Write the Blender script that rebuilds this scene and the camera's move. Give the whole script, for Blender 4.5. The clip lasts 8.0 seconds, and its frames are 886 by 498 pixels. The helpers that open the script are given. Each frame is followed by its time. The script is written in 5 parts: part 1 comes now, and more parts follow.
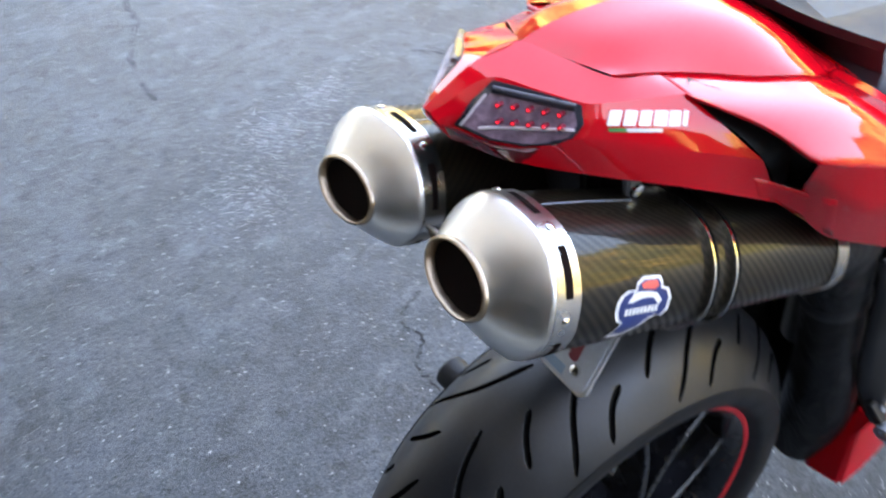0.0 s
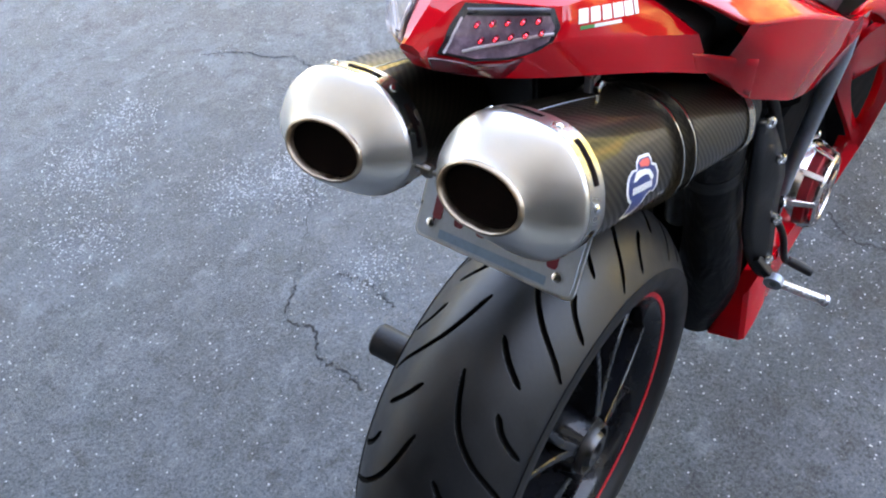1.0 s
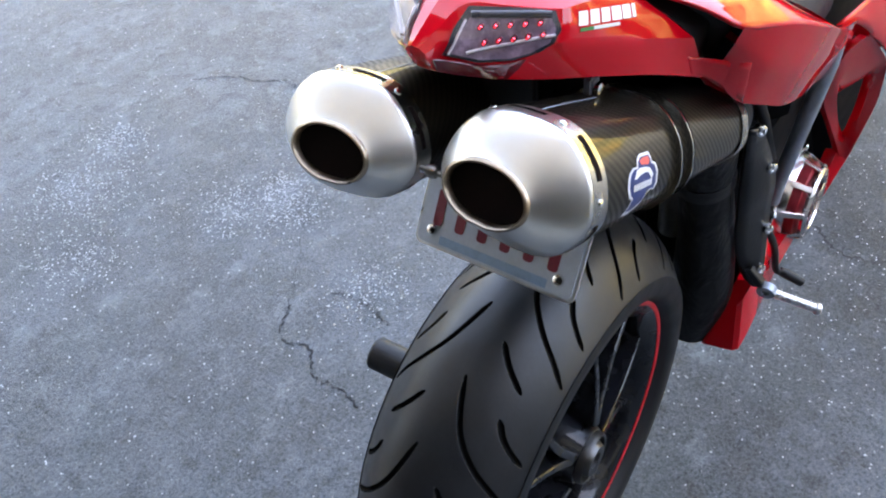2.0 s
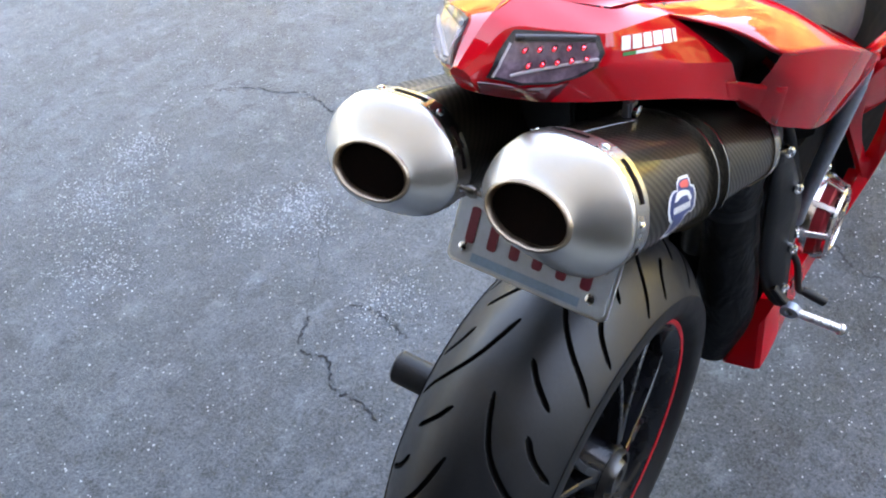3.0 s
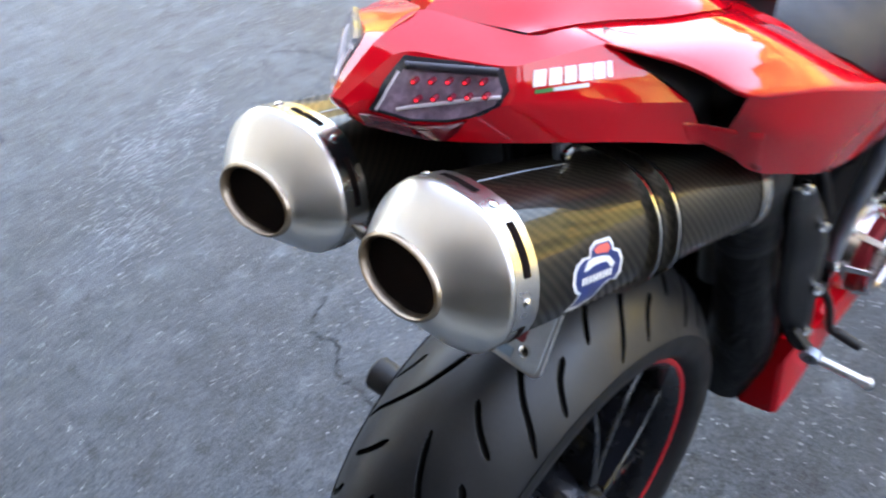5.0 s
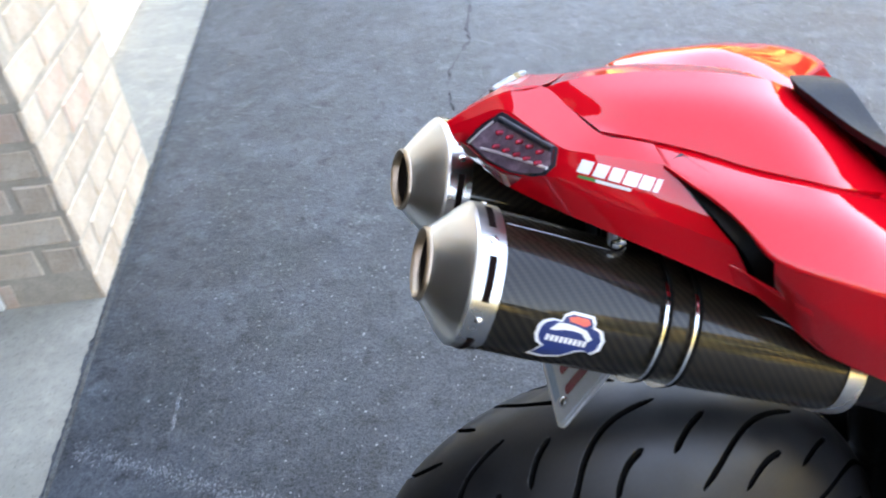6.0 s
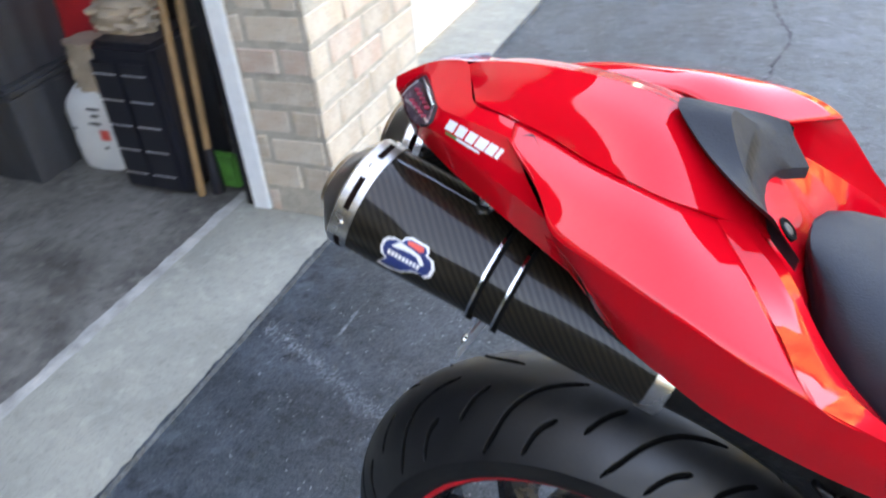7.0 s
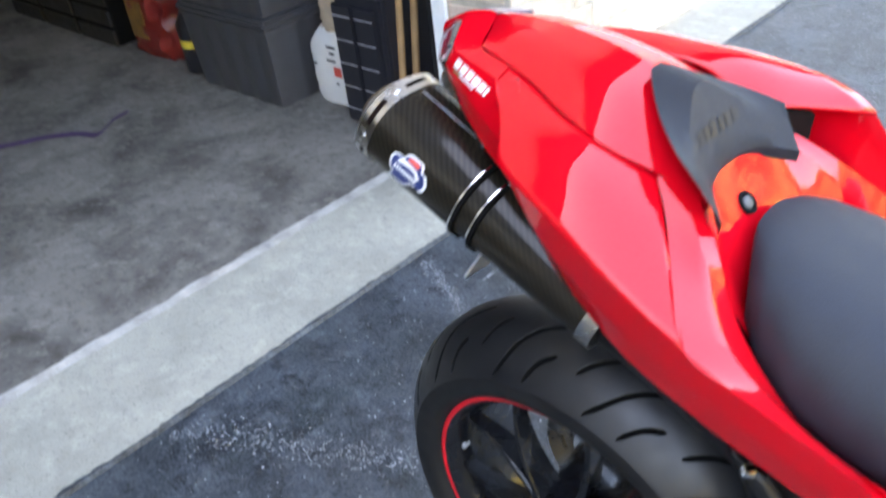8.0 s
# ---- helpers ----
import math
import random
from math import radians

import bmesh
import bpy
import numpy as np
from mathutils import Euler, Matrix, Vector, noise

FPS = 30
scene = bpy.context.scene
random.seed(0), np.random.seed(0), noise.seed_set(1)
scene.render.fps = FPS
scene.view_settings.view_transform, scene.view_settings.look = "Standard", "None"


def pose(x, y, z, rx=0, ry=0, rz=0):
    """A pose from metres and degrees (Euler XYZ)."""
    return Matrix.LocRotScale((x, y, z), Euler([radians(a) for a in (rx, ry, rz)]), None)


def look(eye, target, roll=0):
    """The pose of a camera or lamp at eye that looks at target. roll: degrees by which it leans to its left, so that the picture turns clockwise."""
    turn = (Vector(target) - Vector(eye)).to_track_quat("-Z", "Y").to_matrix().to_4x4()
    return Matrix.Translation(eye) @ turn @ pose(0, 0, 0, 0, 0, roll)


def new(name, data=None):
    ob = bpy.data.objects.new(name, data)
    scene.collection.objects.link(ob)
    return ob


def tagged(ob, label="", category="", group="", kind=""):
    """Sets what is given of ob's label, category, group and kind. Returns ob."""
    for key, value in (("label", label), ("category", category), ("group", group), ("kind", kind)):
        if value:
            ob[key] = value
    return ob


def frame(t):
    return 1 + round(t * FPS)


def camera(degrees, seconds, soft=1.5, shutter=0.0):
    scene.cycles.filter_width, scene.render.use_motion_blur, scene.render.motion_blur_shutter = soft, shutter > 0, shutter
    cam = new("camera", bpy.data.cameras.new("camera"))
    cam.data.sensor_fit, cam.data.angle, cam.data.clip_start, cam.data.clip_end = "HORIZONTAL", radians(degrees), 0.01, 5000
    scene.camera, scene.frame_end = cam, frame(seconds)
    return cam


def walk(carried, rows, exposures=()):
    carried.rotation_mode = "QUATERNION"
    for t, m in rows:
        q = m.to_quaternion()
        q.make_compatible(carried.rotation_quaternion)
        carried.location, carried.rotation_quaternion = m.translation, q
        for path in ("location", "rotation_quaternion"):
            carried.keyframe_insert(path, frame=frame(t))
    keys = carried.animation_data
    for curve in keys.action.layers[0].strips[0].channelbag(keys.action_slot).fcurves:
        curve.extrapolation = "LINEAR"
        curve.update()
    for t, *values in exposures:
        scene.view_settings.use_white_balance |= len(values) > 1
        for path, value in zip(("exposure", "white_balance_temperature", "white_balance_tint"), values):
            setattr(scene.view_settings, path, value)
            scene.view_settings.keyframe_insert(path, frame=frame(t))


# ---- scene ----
cam = camera(56.3, 8.0, 2.1, 0.4)

PATH = [
    (0, (-0.6, -0.397, 1.319), (0.117, 0.874, -0.048), -6.0),
    (0.5, (-0.666, -0.342, 1.319), (0.291, 0.656, -0.126), -8.4),
    (1, (-0.732, -0.324, 1.309), (0.318, 0.613, -0.113), -7.4),
    (2.3, (-0.759, -0.326, 1.302), (0.352, 0.615, -0.069), -7.1),
    (2.5, (-0.761, -0.32, 1.311), (0.347, 0.627, -0.058), -7.0),
    (3, (-0.771, -0.308, 1.313), (0.34, 0.654, -0.043), -6.6),
    (3.5, (-0.773, -0.299, 1.317), (0.339, 0.666, -0.037), -6.3),
    (4, (-0.774, -0.305, 1.3), (0.366, 0.658, -0.033), -6.4),
    (4.5, (-0.727, -0.317, 1.306), (0.406, 0.636, -0.039), -6.1),
    (5, (-0.606, -0.349, 1.29), (0.312, 0.74, -0.114), -7.9),
    (5.2, (-0.557, -0.367, 1.295), (0.124, 0.888, -0.105), -9.6),
    (6.3, (-0.318, -0.621, 1.341), (-0.436, 0.994, 0.167), -5.2),
    (6.5, (-0.227, -0.63, 1.337), (-0.502, 0.989, 0.185), -5.9),
    (6.6, (-0.18, -0.638, 1.335), (-0.558, 0.955, 0.186), -6.2),
    (7, (-0.018, -0.678, 1.333), (-0.742, 0.808, 0.207), -6.2),
    (7.5, (0.146, -0.729, 1.302), (-0.823, 0.547, 0.105), -3.8),
    (7.8, (0.221, -0.701, 1.313), (-0.902, 0.464, 0.138), -5.2),
    (8, (0.263, -0.652, 1.326), (-0.947, 0.487, 0.213), -7.2),
]
EXPOSURES = [(0, 4.28, 7700, 14.5), (5, 4.28, 7700, 14.5), (6.4, 4.06, 7750, 13.5), (7, 4.02, 7750, 14), (8, 4.44, 7750, 14)]
walk(cam, [(t, look(eye, aim, roll)) for t, eye, aim, roll in PATH], EXPOSURES)

# ---- light: open shade beside the house, sun from behind it ----
world = bpy.data.worlds.new("world")
scene.world = world
world.use_nodes = True
wn = world.node_tree.nodes
sky = wn.new("ShaderNodeTexSky")
sky.sky_type, sky.sun_disc = "NISHITA", False
SUN_ELEV, SUN_AZ = radians(38), radians(262)
sky.sun_elevation, sky.sun_rotation = SUN_ELEV, SUN_AZ
sky.dust_density, sky.air_density = 5.0, 1.0
wn["Background"].inputs["Strength"].default_value = 0.15
world.node_tree.links.new(sky.outputs[0], wn["Background"].inputs["Color"])
sun = new("sun", bpy.data.lights.new("sun", "SUN"))
sun.data.energy, sun.data.angle, sun.data.color = 3.5, radians(0.5), (1.0, 0.95, 0.86)
to_sun = Vector((math.sin(SUN_AZ) * math.cos(SUN_ELEV), math.cos(SUN_AZ) * math.cos(SUN_ELEV), math.sin(SUN_ELEV)))
sun.matrix_world = look(to_sun * 40, (0, 0, 0))


# ---- materials ----
class Mat:
    """A node material with short calls."""

    def __init__(self, name, color=(0.5, 0.5, 0.5), rough=0.5, metal=0.0, coat=0.0, coat_rough=0.03):
        self.m = bpy.data.materials.new(name)
        self.m.use_nodes = True
        self.t = self.m.node_tree
        self.b = self.t.nodes["Principled BSDF"]
        self.put("Base Color", (*color, 1))
        self.put("Roughness", rough)
        self.put("Metallic", metal)
        self.put("Coat Weight", coat)
        self.put("Coat Roughness", coat_rough)

    def put(self, name, value):
        if hasattr(value, "is_output"):
            self.t.links.new(value, self.b.inputs[name])
        else:
            self.b.inputs[name].default_value = value

    def node(self, kind, **kw):
        n = self.t.nodes.new("ShaderNode" + kind)
        for k, v in kw.items():
            setattr(n, k, v)
        return n

    def wire(self, a, b):
        self.t.links.new(a, b)

    def coords(self, kind="Object", scale=(1, 1, 1), turn=(0, 0, 0)):
        c, mp = self.node("TexCoord"), self.node("Mapping")
        mp.inputs["Scale"].default_value, mp.inputs["Rotation"].default_value = scale, turn
        self.wire(c.outputs[kind], mp.inputs["Vector"])
        return mp.outputs[0]

    def noise(self, vec, scale, detail=4.0, rough=0.55, distortion=0.0):
        n = self.node("TexNoise")
        n.inputs["Scale"].default_value, n.inputs["Detail"].default_value = scale, detail
        n.inputs["Roughness"].default_value, n.inputs["Distortion"].default_value = rough, distortion
        self.wire(vec, n.inputs["Vector"])
        return n.outputs[0]

    def cells(self, vec, scale, feature="F1", out="Distance"):
        n = self.node("TexVoronoi", feature=feature)
        n.inputs["Scale"].default_value = scale
        self.wire(vec, n.inputs["Vector"])
        return n.outputs[out]

    def ramp(self, fac, *stops):
        n = self.node("ValToRGB")
        e = n.color_ramp.elements
        while len(e) < len(stops):
            e.new(0.5)
        for el, (pos, col) in zip(e, stops):
            el.position = pos
            el.color = (*col, 1) if hasattr(col, "__len__") else (col, col, col, 1)
        self.wire(fac, n.inputs[0])
        return n.outputs[0]

    def mix(self, a, b, fac, mode="MIX"):
        n = self.node("MixRGB", blend_type=mode)
        for sock, v in zip(n.inputs, (fac, a, b)):
            if hasattr(v, "is_output"):
                self.wire(v, sock)
            else:
                sock.default_value = v if not hasattr(v, "__len__") else (*v, 1)
        return n.outputs[0]

    def math(self, op, a, b=0.0):
        n = self.node("Math", operation=op)
        for sock, v in zip(n.inputs, (a, b)):
            if hasattr(v, "is_output"):
                self.wire(v, sock)
            else:
                sock.default_value = v
        return n.outputs[0]

    def bump(self, height, strength=0.3, distance=0.01):
        n = self.node("Bump")
        n.inputs["Strength"].default_value, n.inputs["Distance"].default_value = strength, distance
        self.wire(height, n.inputs["Height"])
        self.put("Normal", n.outputs[0])


def speckled(name, color, rough=0.5, metal=0.0, amount=0.25, scale=30, coat=0.0, bump=0.0, bscale=200):
    """A plain surface with two scales of slight variation."""
    k = Mat(name, color, rough, metal, coat)
    v = k.coords()
    big, fine = k.noise(v, scale), k.noise(v, bscale, 2)
    dark = tuple(c * (1 - amount) for c in color)
    light = tuple(min(1, c * (1 + amount)) for c in color)
    both = k.math("ADD", k.math("MULTIPLY", big, 0.7), k.math("MULTIPLY", fine, 0.3))
    k.put("Base Color", k.ramp(both, (0.3, dark), (0.7, light)))
    k.put("Roughness", k.ramp(big, (0.3, max(0.02, rough - 0.08)), (0.7, min(1, rough + 0.08))))
    if bump:
        k.bump(fine, bump, 0.002)
    return k.m


# asphalt: sealed, grey with pale stones and worn pale patches
k = Mat("asphalt", rough=0.75)
v = k.coords()
base = k.ramp(k.noise(v, 1.3, 5), (0.30, (0.046, 0.052, 0.060)), (0.70, (0.132, 0.142, 0.152)))
base = k.mix(base, (0.150, 0.166, 0.188), k.ramp(k.noise(v, 4.3, 5, 0.6), (0.46, 0.0), (0.62, 0.8)))
base = k.mix(base, (0.062, 0.078, 0.080), k.ramp(k.noise(v, 6.1, 5, 0.6), (0.48, 0.0), (0.66, 0.75)))
grain = k.noise(v, 150, 5, 0.72)
coarse = k.noise(v, 48, 4, 0.6)
base = k.mix(base, (0.010, 0.011, 0.014), k.ramp(grain, (0.34, 0.65), (0.47, 0.0)))
base = k.mix(base, (0.21, 0.22, 0.24), k.ramp(coarse, (0.54, 0.0), (0.70, 0.5)))
base = k.mix(base, (0.028, 0.031, 0.036), k.ramp(k.noise(v, 17, 6, 0.72), (0.37, 0.9), (0.49, 0.0)))
base = k.mix(base, (0.25, 0.27, 0.29), k.ramp(k.noise(v, 11.3, 7, 0.75), (0.53, 0.0), (0.68, 0.75)))
patch = k.ramp(k.noise(v, 2.1, 6, 0.65), (0.56, 0.0), (0.72, 0.8))
# a long strip beside the bike, darkened: shade put into the asphalt's colour
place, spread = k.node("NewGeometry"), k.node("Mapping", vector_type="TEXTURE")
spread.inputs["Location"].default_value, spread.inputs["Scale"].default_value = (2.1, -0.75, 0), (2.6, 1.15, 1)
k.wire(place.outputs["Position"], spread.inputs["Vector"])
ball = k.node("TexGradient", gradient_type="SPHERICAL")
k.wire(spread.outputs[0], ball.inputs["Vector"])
shade_strip = k.ramp(k.math("ADD", ball.outputs["Fac"], k.math("MULTIPLY", k.noise(v, 3.1, 6, 0.65), 0.5)), (0.33, 0.0), (0.60, 1.0))
stones = k.ramp(k.cells(v, 120), (0.10, 1.0), (0.22, 0.0))
chosen = k.ramp(k.noise(v, 60, 2), (0.51, 0.0), (0.57, 1.0))
stones = k.math("MULTIPLY", stones, chosen)
stones = k.math("MULTIPLY", stones, k.ramp(k.noise(v, 8, 5, 0.65), (0.44, 0.12), (0.60, 1.0)))
pits = k.math("MULTIPLY", k.ramp(k.cells(v, 75), (0.10, 1.0), (0.20, 0.0)), k.ramp(k.noise(v, 22, 3), (0.55, 0.0), (0.62, 1.0)))
base = k.mix(base, (0.012, 0.013, 0.015), k.math("MULTIPLY", pits, 0.85))
worn = k.math("MULTIPLY", k.ramp(k.noise(v, 330, 2), (0.50, 0.0), (0.6, 1.0)), patch)
base = k.mix(base, (0.36, 0.38, 0.40), k.math("MULTIPLY", worn, 0.7))
base = k.mix(base, (0.52, 0.54, 0.57), k.math("MULTIPLY", stones, 0.65))
k.put("Base Color", k.mix(base, k.mix((0.45, 0.48, 0.50), (0.21, 0.224, 0.238), shade_strip), 1.0, "MULTIPLY"))
k.put("Roughness", k.ramp(grain, (0.3, 0.58), (0.7, 0.36)))
k.put("Specular IOR Level", k.math("MULTIPLY", k.ramp(grain, (0.36, 0.30), (0.60, 0.85)), k.math("SUBTRACT", 1.0, k.math("MULTIPLY", shade_strip, 0.45))))
k.bump(k.math("ADD", k.math("ADD", grain, coarse), k.math("MULTIPLY", stones, 0.3)), 0.5, 0.005)
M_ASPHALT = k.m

# concrete: apron and garage floor
def concrete(name, light, dark, stain, spread=0.47):
    k = Mat(name, rough=0.85)
    v = k.coords()
    base = k.ramp(k.noise(v, 2.2, 6), (0.3, dark), (0.7, light))
    base = k.mix(base, stain, k.ramp(k.noise(v, 2.6, 7, 0.64, 0.3), (spread, 0.0), (spread + 0.22, 0.9)))
    fine = k.noise(v, 220, 3)
    base = k.mix(base, stain, k.ramp(k.noise(v, 38, 6, 0.7), (0.50, 0.0), (0.68, 0.55)))
    base = k.mix(base, tuple(1.25 * c for c in light), k.ramp(k.noise(v, 17, 6, 0.7), (0.52, 0.0), (0.70, 0.6)))
    base = k.mix(base, (0.09, 0.085, 0.075), k.ramp(fine, (0.30, 0.6), (0.43, 0.0)))
    k.put("Base Color", base)
    k.bump(fine, 0.35, 0.002)
    return k.m


M_APRON = concrete("apron_concrete", (0.385, 0.365, 0.30), (0.33, 0.31, 0.258), (0.255, 0.24, 0.20))
M_GFLOOR = concrete("garage_concrete", (0.225, 0.206, 0.178), (0.150, 0.136, 0.116), (0.040, 0.033, 0.027), 0.44)

# red paint under clear lacquer
k = Mat("red_paint", (0.62, 0.006, 0.012), 0.35, 0.0, 1.0, 0.02)
v = k.coords()
k.put("Base Color", k.ramp(k.noise(v, 4, 3), (0.3, (0.56, 0.0028, 0.009)), (0.7, (0.62, 0.0038, 0.012))))
k.put("Coat Roughness", k.ramp(k.noise(v, 60, 3), (0.3, 0.01), (0.7, 0.035)))
k.put("Specular IOR Level", 0.0)
k.put("Coat IOR", 1.50)
M_RED = k.m

M_BLACK = speckled("black_plastic", (0.012, 0.012, 0.0135), 0.5, bump=0.2)
M_BLACK.node_tree.nodes["Principled BSDF"].inputs["Specular IOR Level"].default_value = 0.35
M_DARK = speckled("dark_engine", (0.005, 0.005, 0.0055), 0.85)
M_DARK.node_tree.nodes["Principled BSDF"].inputs["Specular IOR Level"].default_value = 0.08
M_GUARD = speckled("guard_black", (0.012, 0.012, 0.013), 0.38, bump=0.15)
M_STEEL = speckled("brushed_steel", (0.62, 0.60, 0.57), 0.28, 1.0, 0.12, 20)
M_CHROME = speckled("bright_metal", (0.75, 0.75, 0.75), 0.15, 1.0, 0.05)
M_SOOT_SHADE = speckled("soot_and_shade", (0.007, 0.0035, 0.003), 0.95, amount=0.5, scale=60)
M_SOOT_SHADE.node_tree.nodes["Principled BSDF"].inputs["Specular IOR Level"].default_value = 0.1
M_RUBBER = speckled("tyre_rubber", (0.0110, 0.0114, 0.0132), 0.44, amount=0.35, bump=0.06)
M_RUBBER.node_tree.nodes["Principled BSDF"].inputs["Specular IOR Level"].default_value = 0.5
M_WALL = speckled("tyre_sidewall", (0.0085, 0.0085, 0.0092), 0.55, amount=0.3)
M_WALL.node_tree.nodes["Principled BSDF"].inputs["Specular IOR Level"].default_value = 0.35
M_GROOVE = speckled("groove_shade_strap_rubber", (0.005, 0.005, 0.005), 0.95)
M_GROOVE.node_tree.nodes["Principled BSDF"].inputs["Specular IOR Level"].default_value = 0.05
k = Mat("sleeve_black", (0.011, 0.011, 0.012), 0.42)
v = k.coords("Object", (1, 1, 0.5))
fold = k.noise(v, 26, 3, 0.5, 0.6)
k.put("Base Color", k.ramp(k.noise(v, 40, 4), (0.3, (0.004, 0.004, 0.004)), (0.7, (0.009, 0.009, 0.010))))
k.put("Roughness", k.ramp(fold, (0.3, 0.36), (0.7, 0.55)))
k.put("Specular IOR Level", 0.28)
k.bump(fold, 0.7, 0.012)
M_SLEEVE = k.m
M_ALLOY = speckled("polished_alloy", (0.72, 0.66, 0.66), 0.24, 1.0, 0.1)
M_RIM = speckled("black_wheel", (0.006, 0.0065, 0.008), 0.26, 0.0, coat=0.4)
M_RIM.node_tree.nodes["Principled BSDF"].inputs["Specular IOR Level"].default_value = 0.3
M_STRIPE = speckled("red_stripe", (0.55, 0.01, 0.02), 0.4)
M_SEAT = speckled("seat_vinyl", (0.015, 0.019, 0.027), 0.55, bump=0.3, bscale=700)
M_PAD = speckled("pad_vinyl", (0.014, 0.017, 0.023), 0.58, bump=0.3, bscale=600)
for vinyl in (M_SEAT, M_PAD):
    vinyl.node_tree.nodes["Principled BSDF"].inputs["Specular IOR Level"].default_value = 0.32
M_WHITE = speckled("white_paint", (0.85, 0.85, 0.83), 0.5, amount=0.06)
M_MORTAR = speckled("mortar", (0.45, 0.395, 0.315), 0.9, amount=0.3, scale=16, bump=0.6)


# carbon twill under lacquer, along the uv of the silencer
k = Mat("carbon_twill", rough=0.32, coat=0.5, coat_rough=0.06)
uv = k.coords("UV", (1, 1, 1))
sep = k.node("SeparateXYZ")
k.wire(uv, sep.inputs[0])
a = k.math("FLOOR", k.math("MULTIPLY", sep.outputs[0], 460))
b = k.math("FLOOR", k.math("MULTIPLY", sep.outputs[1], 460))
twill = k.math("LESS_THAN", k.math("MODULO", k.math("ADD", k.math("SUBTRACT", a, b), 4000), 4), 1.5)
tone = k.noise(k.coords(), 9, 4)
k.put("Base Color", k.mix(k.mix((0.003, 0.0026, 0.002), (0.0145, 0.0120, 0.0080), twill), (0.020, 0.013, 0.006), k.math("MULTIPLY", tone, 0.3)))
k.put("Roughness", k.ramp(twill, (0.0, 0.5), (1.0, 0.35)))
k.put("Specular IOR Level", 0.15)
M_CARBON = k.m

# cap steel: brushed, warm near the outlet
k = Mat("cap_steel", rough=0.3, metal=1.0)
v = k.coords("Object", (4, 4, 30))
brush = k.noise(v, 14, 3)
k.put("Base Color", k.ramp(k.noise(k.coords(), 22, 4), (0.3, (0.82, 0.80, 0.76)), (0.7, (0.90, 0.885, 0.855))))
k.put("Roughness", k.ramp(brush, (0.25, 0.30), (0.75, 0.42)))
M_CAP = k.m
M_LIP = speckled("heated_steel", (0.42, 0.33, 0.24), 0.35, 1.0, 0.2, 40)

# brick with piece to piece variation
k = Mat("buff_brick_piece", rough=0.88)
info = k.node("ObjectInfo")
v = k.coords()
tone = k.ramp(info.outputs["Random"], (0.0, (0.50, 0.40, 0.30)), (0.35, (0.57, 0.465, 0.35)), (0.75, (0.62, 0.51, 0.385)), (0.9, (0.60, 0.455, 0.345)), (1.0, (0.56, 0.40, 0.31)))
fine = k.noise(v, 90, 4)
tone = k.mix(tone, (0.68, 0.61, 0.50), k.ramp(k.noise(v, 14, 6, 0.65), (0.45, 0.0), (0.68, 0.75)))
tone = k.mix(tone, (0.26, 0.21, 0.155), k.ramp(fine, (0.25, 0.5), (0.43, 0.0)))
k.put("Base Color", tone)
k.bump(fine, 0.7, 0.004)
M_BRICK = k.m

# lamp lens
k = Mat("lamp_glass")
clear, shine, blend, turn = k.node("BsdfTransparent"), k.node("BsdfGlossy"), k.node("MixShader"), k.node("LayerWeight")
clear.inputs[0].default_value, shine.inputs["Roughness"].default_value = (0.95, 0.90, 0.92, 1), 0.02
turn.inputs[0].default_value = 0.35
k.wire(k.math("ADD", k.math("MULTIPLY", turn.outputs["Facing"], 0.45), 0.04), blend.inputs[0])
k.wire(clear.outputs[0], blend.inputs[1])
k.wire(shine.outputs[0], blend.inputs[2])
k.wire(blend.outputs[0], k.t.nodes["Material Output"].inputs[0])
M_LENS = k.m
k = Mat("red_lens", (0.17, 0.003, 0.010), 0.12, 0.0, 1.0, 0.02)
M_REDLENS = k.m
k = Mat("led", (0.6, 0.02, 0.05), 0.2)
k.put("Emission Color", (1.0, 0.10, 0.18, 1))
k.put("Emission Strength", 0.75)
M_LED = k.m
# red of the diode hoods: the diodes' halo put into a colour
M_REDHALO = speckled("led_halo_red", (0.34, 0.03, 0.06), 0.18, 0.5, 0.2, 60)
M_REFLECTOR = speckled("lamp_reflector", (0.25, 0.19, 0.235), 0.25, 0.0, 0.5, 120)
M_MIRROR = speckled("lamp_mirror", (0.80, 0.76, 0.68), 0.14, 1.0, 0.12, 90)
M_BEZEL = speckled("lamp_bezel", (0.030, 0.038, 0.050), 0.3, coat=0.4)
M_BLUE = speckled("emblem_blue", (0.012, 0.03, 0.14), 0.35, coat=0.5)
M_EMWHITE = speckled("emblem_white", (0.80, 0.80, 0.80), 0.4, amount=0.04, coat=0.5)
M_EMRED = speckled("emblem_red", (0.70, 0.09, 0.07), 0.4, coat=0.5)
M_GREEN = speckled("emblem_green", (0.05, 0.25, 0.07), 0.5)
M_PLATE = speckled("plate_face", (0.55, 0.60, 0.66), 0.4, 0.0, 0.15, 12)
M_PLATEBLUE = speckled("plate_band", (0.28, 0.40, 0.55), 0.4)
M_MAROON = speckled("plate_writing", (0.22, 0.02, 0.04), 0.5)
M_STRUT = speckled("strut_metal", (0.34, 0.38, 0.44), 0.40, 0.4)
M_STRUT2 = speckled("dull_steel", (0.30, 0.285, 0.26), 0.40, 1.0, 0.25, 40)
M_HUB = speckled("hub_steel", (0.13, 0.128, 0.125), 0.42, 1.0, 0.25, 40)
M_CLUTCHRED = speckled("clutch_red", (0.30, 0.02, 0.03), 0.4, 0.3)
M_PEG = speckled("peg_alloy", (0.72, 0.73, 0.74), 0.35, 0.8)
M_CRACK = speckled("crack_fill", (0.012, 0.013, 0.015), 0.9, amount=0.4)
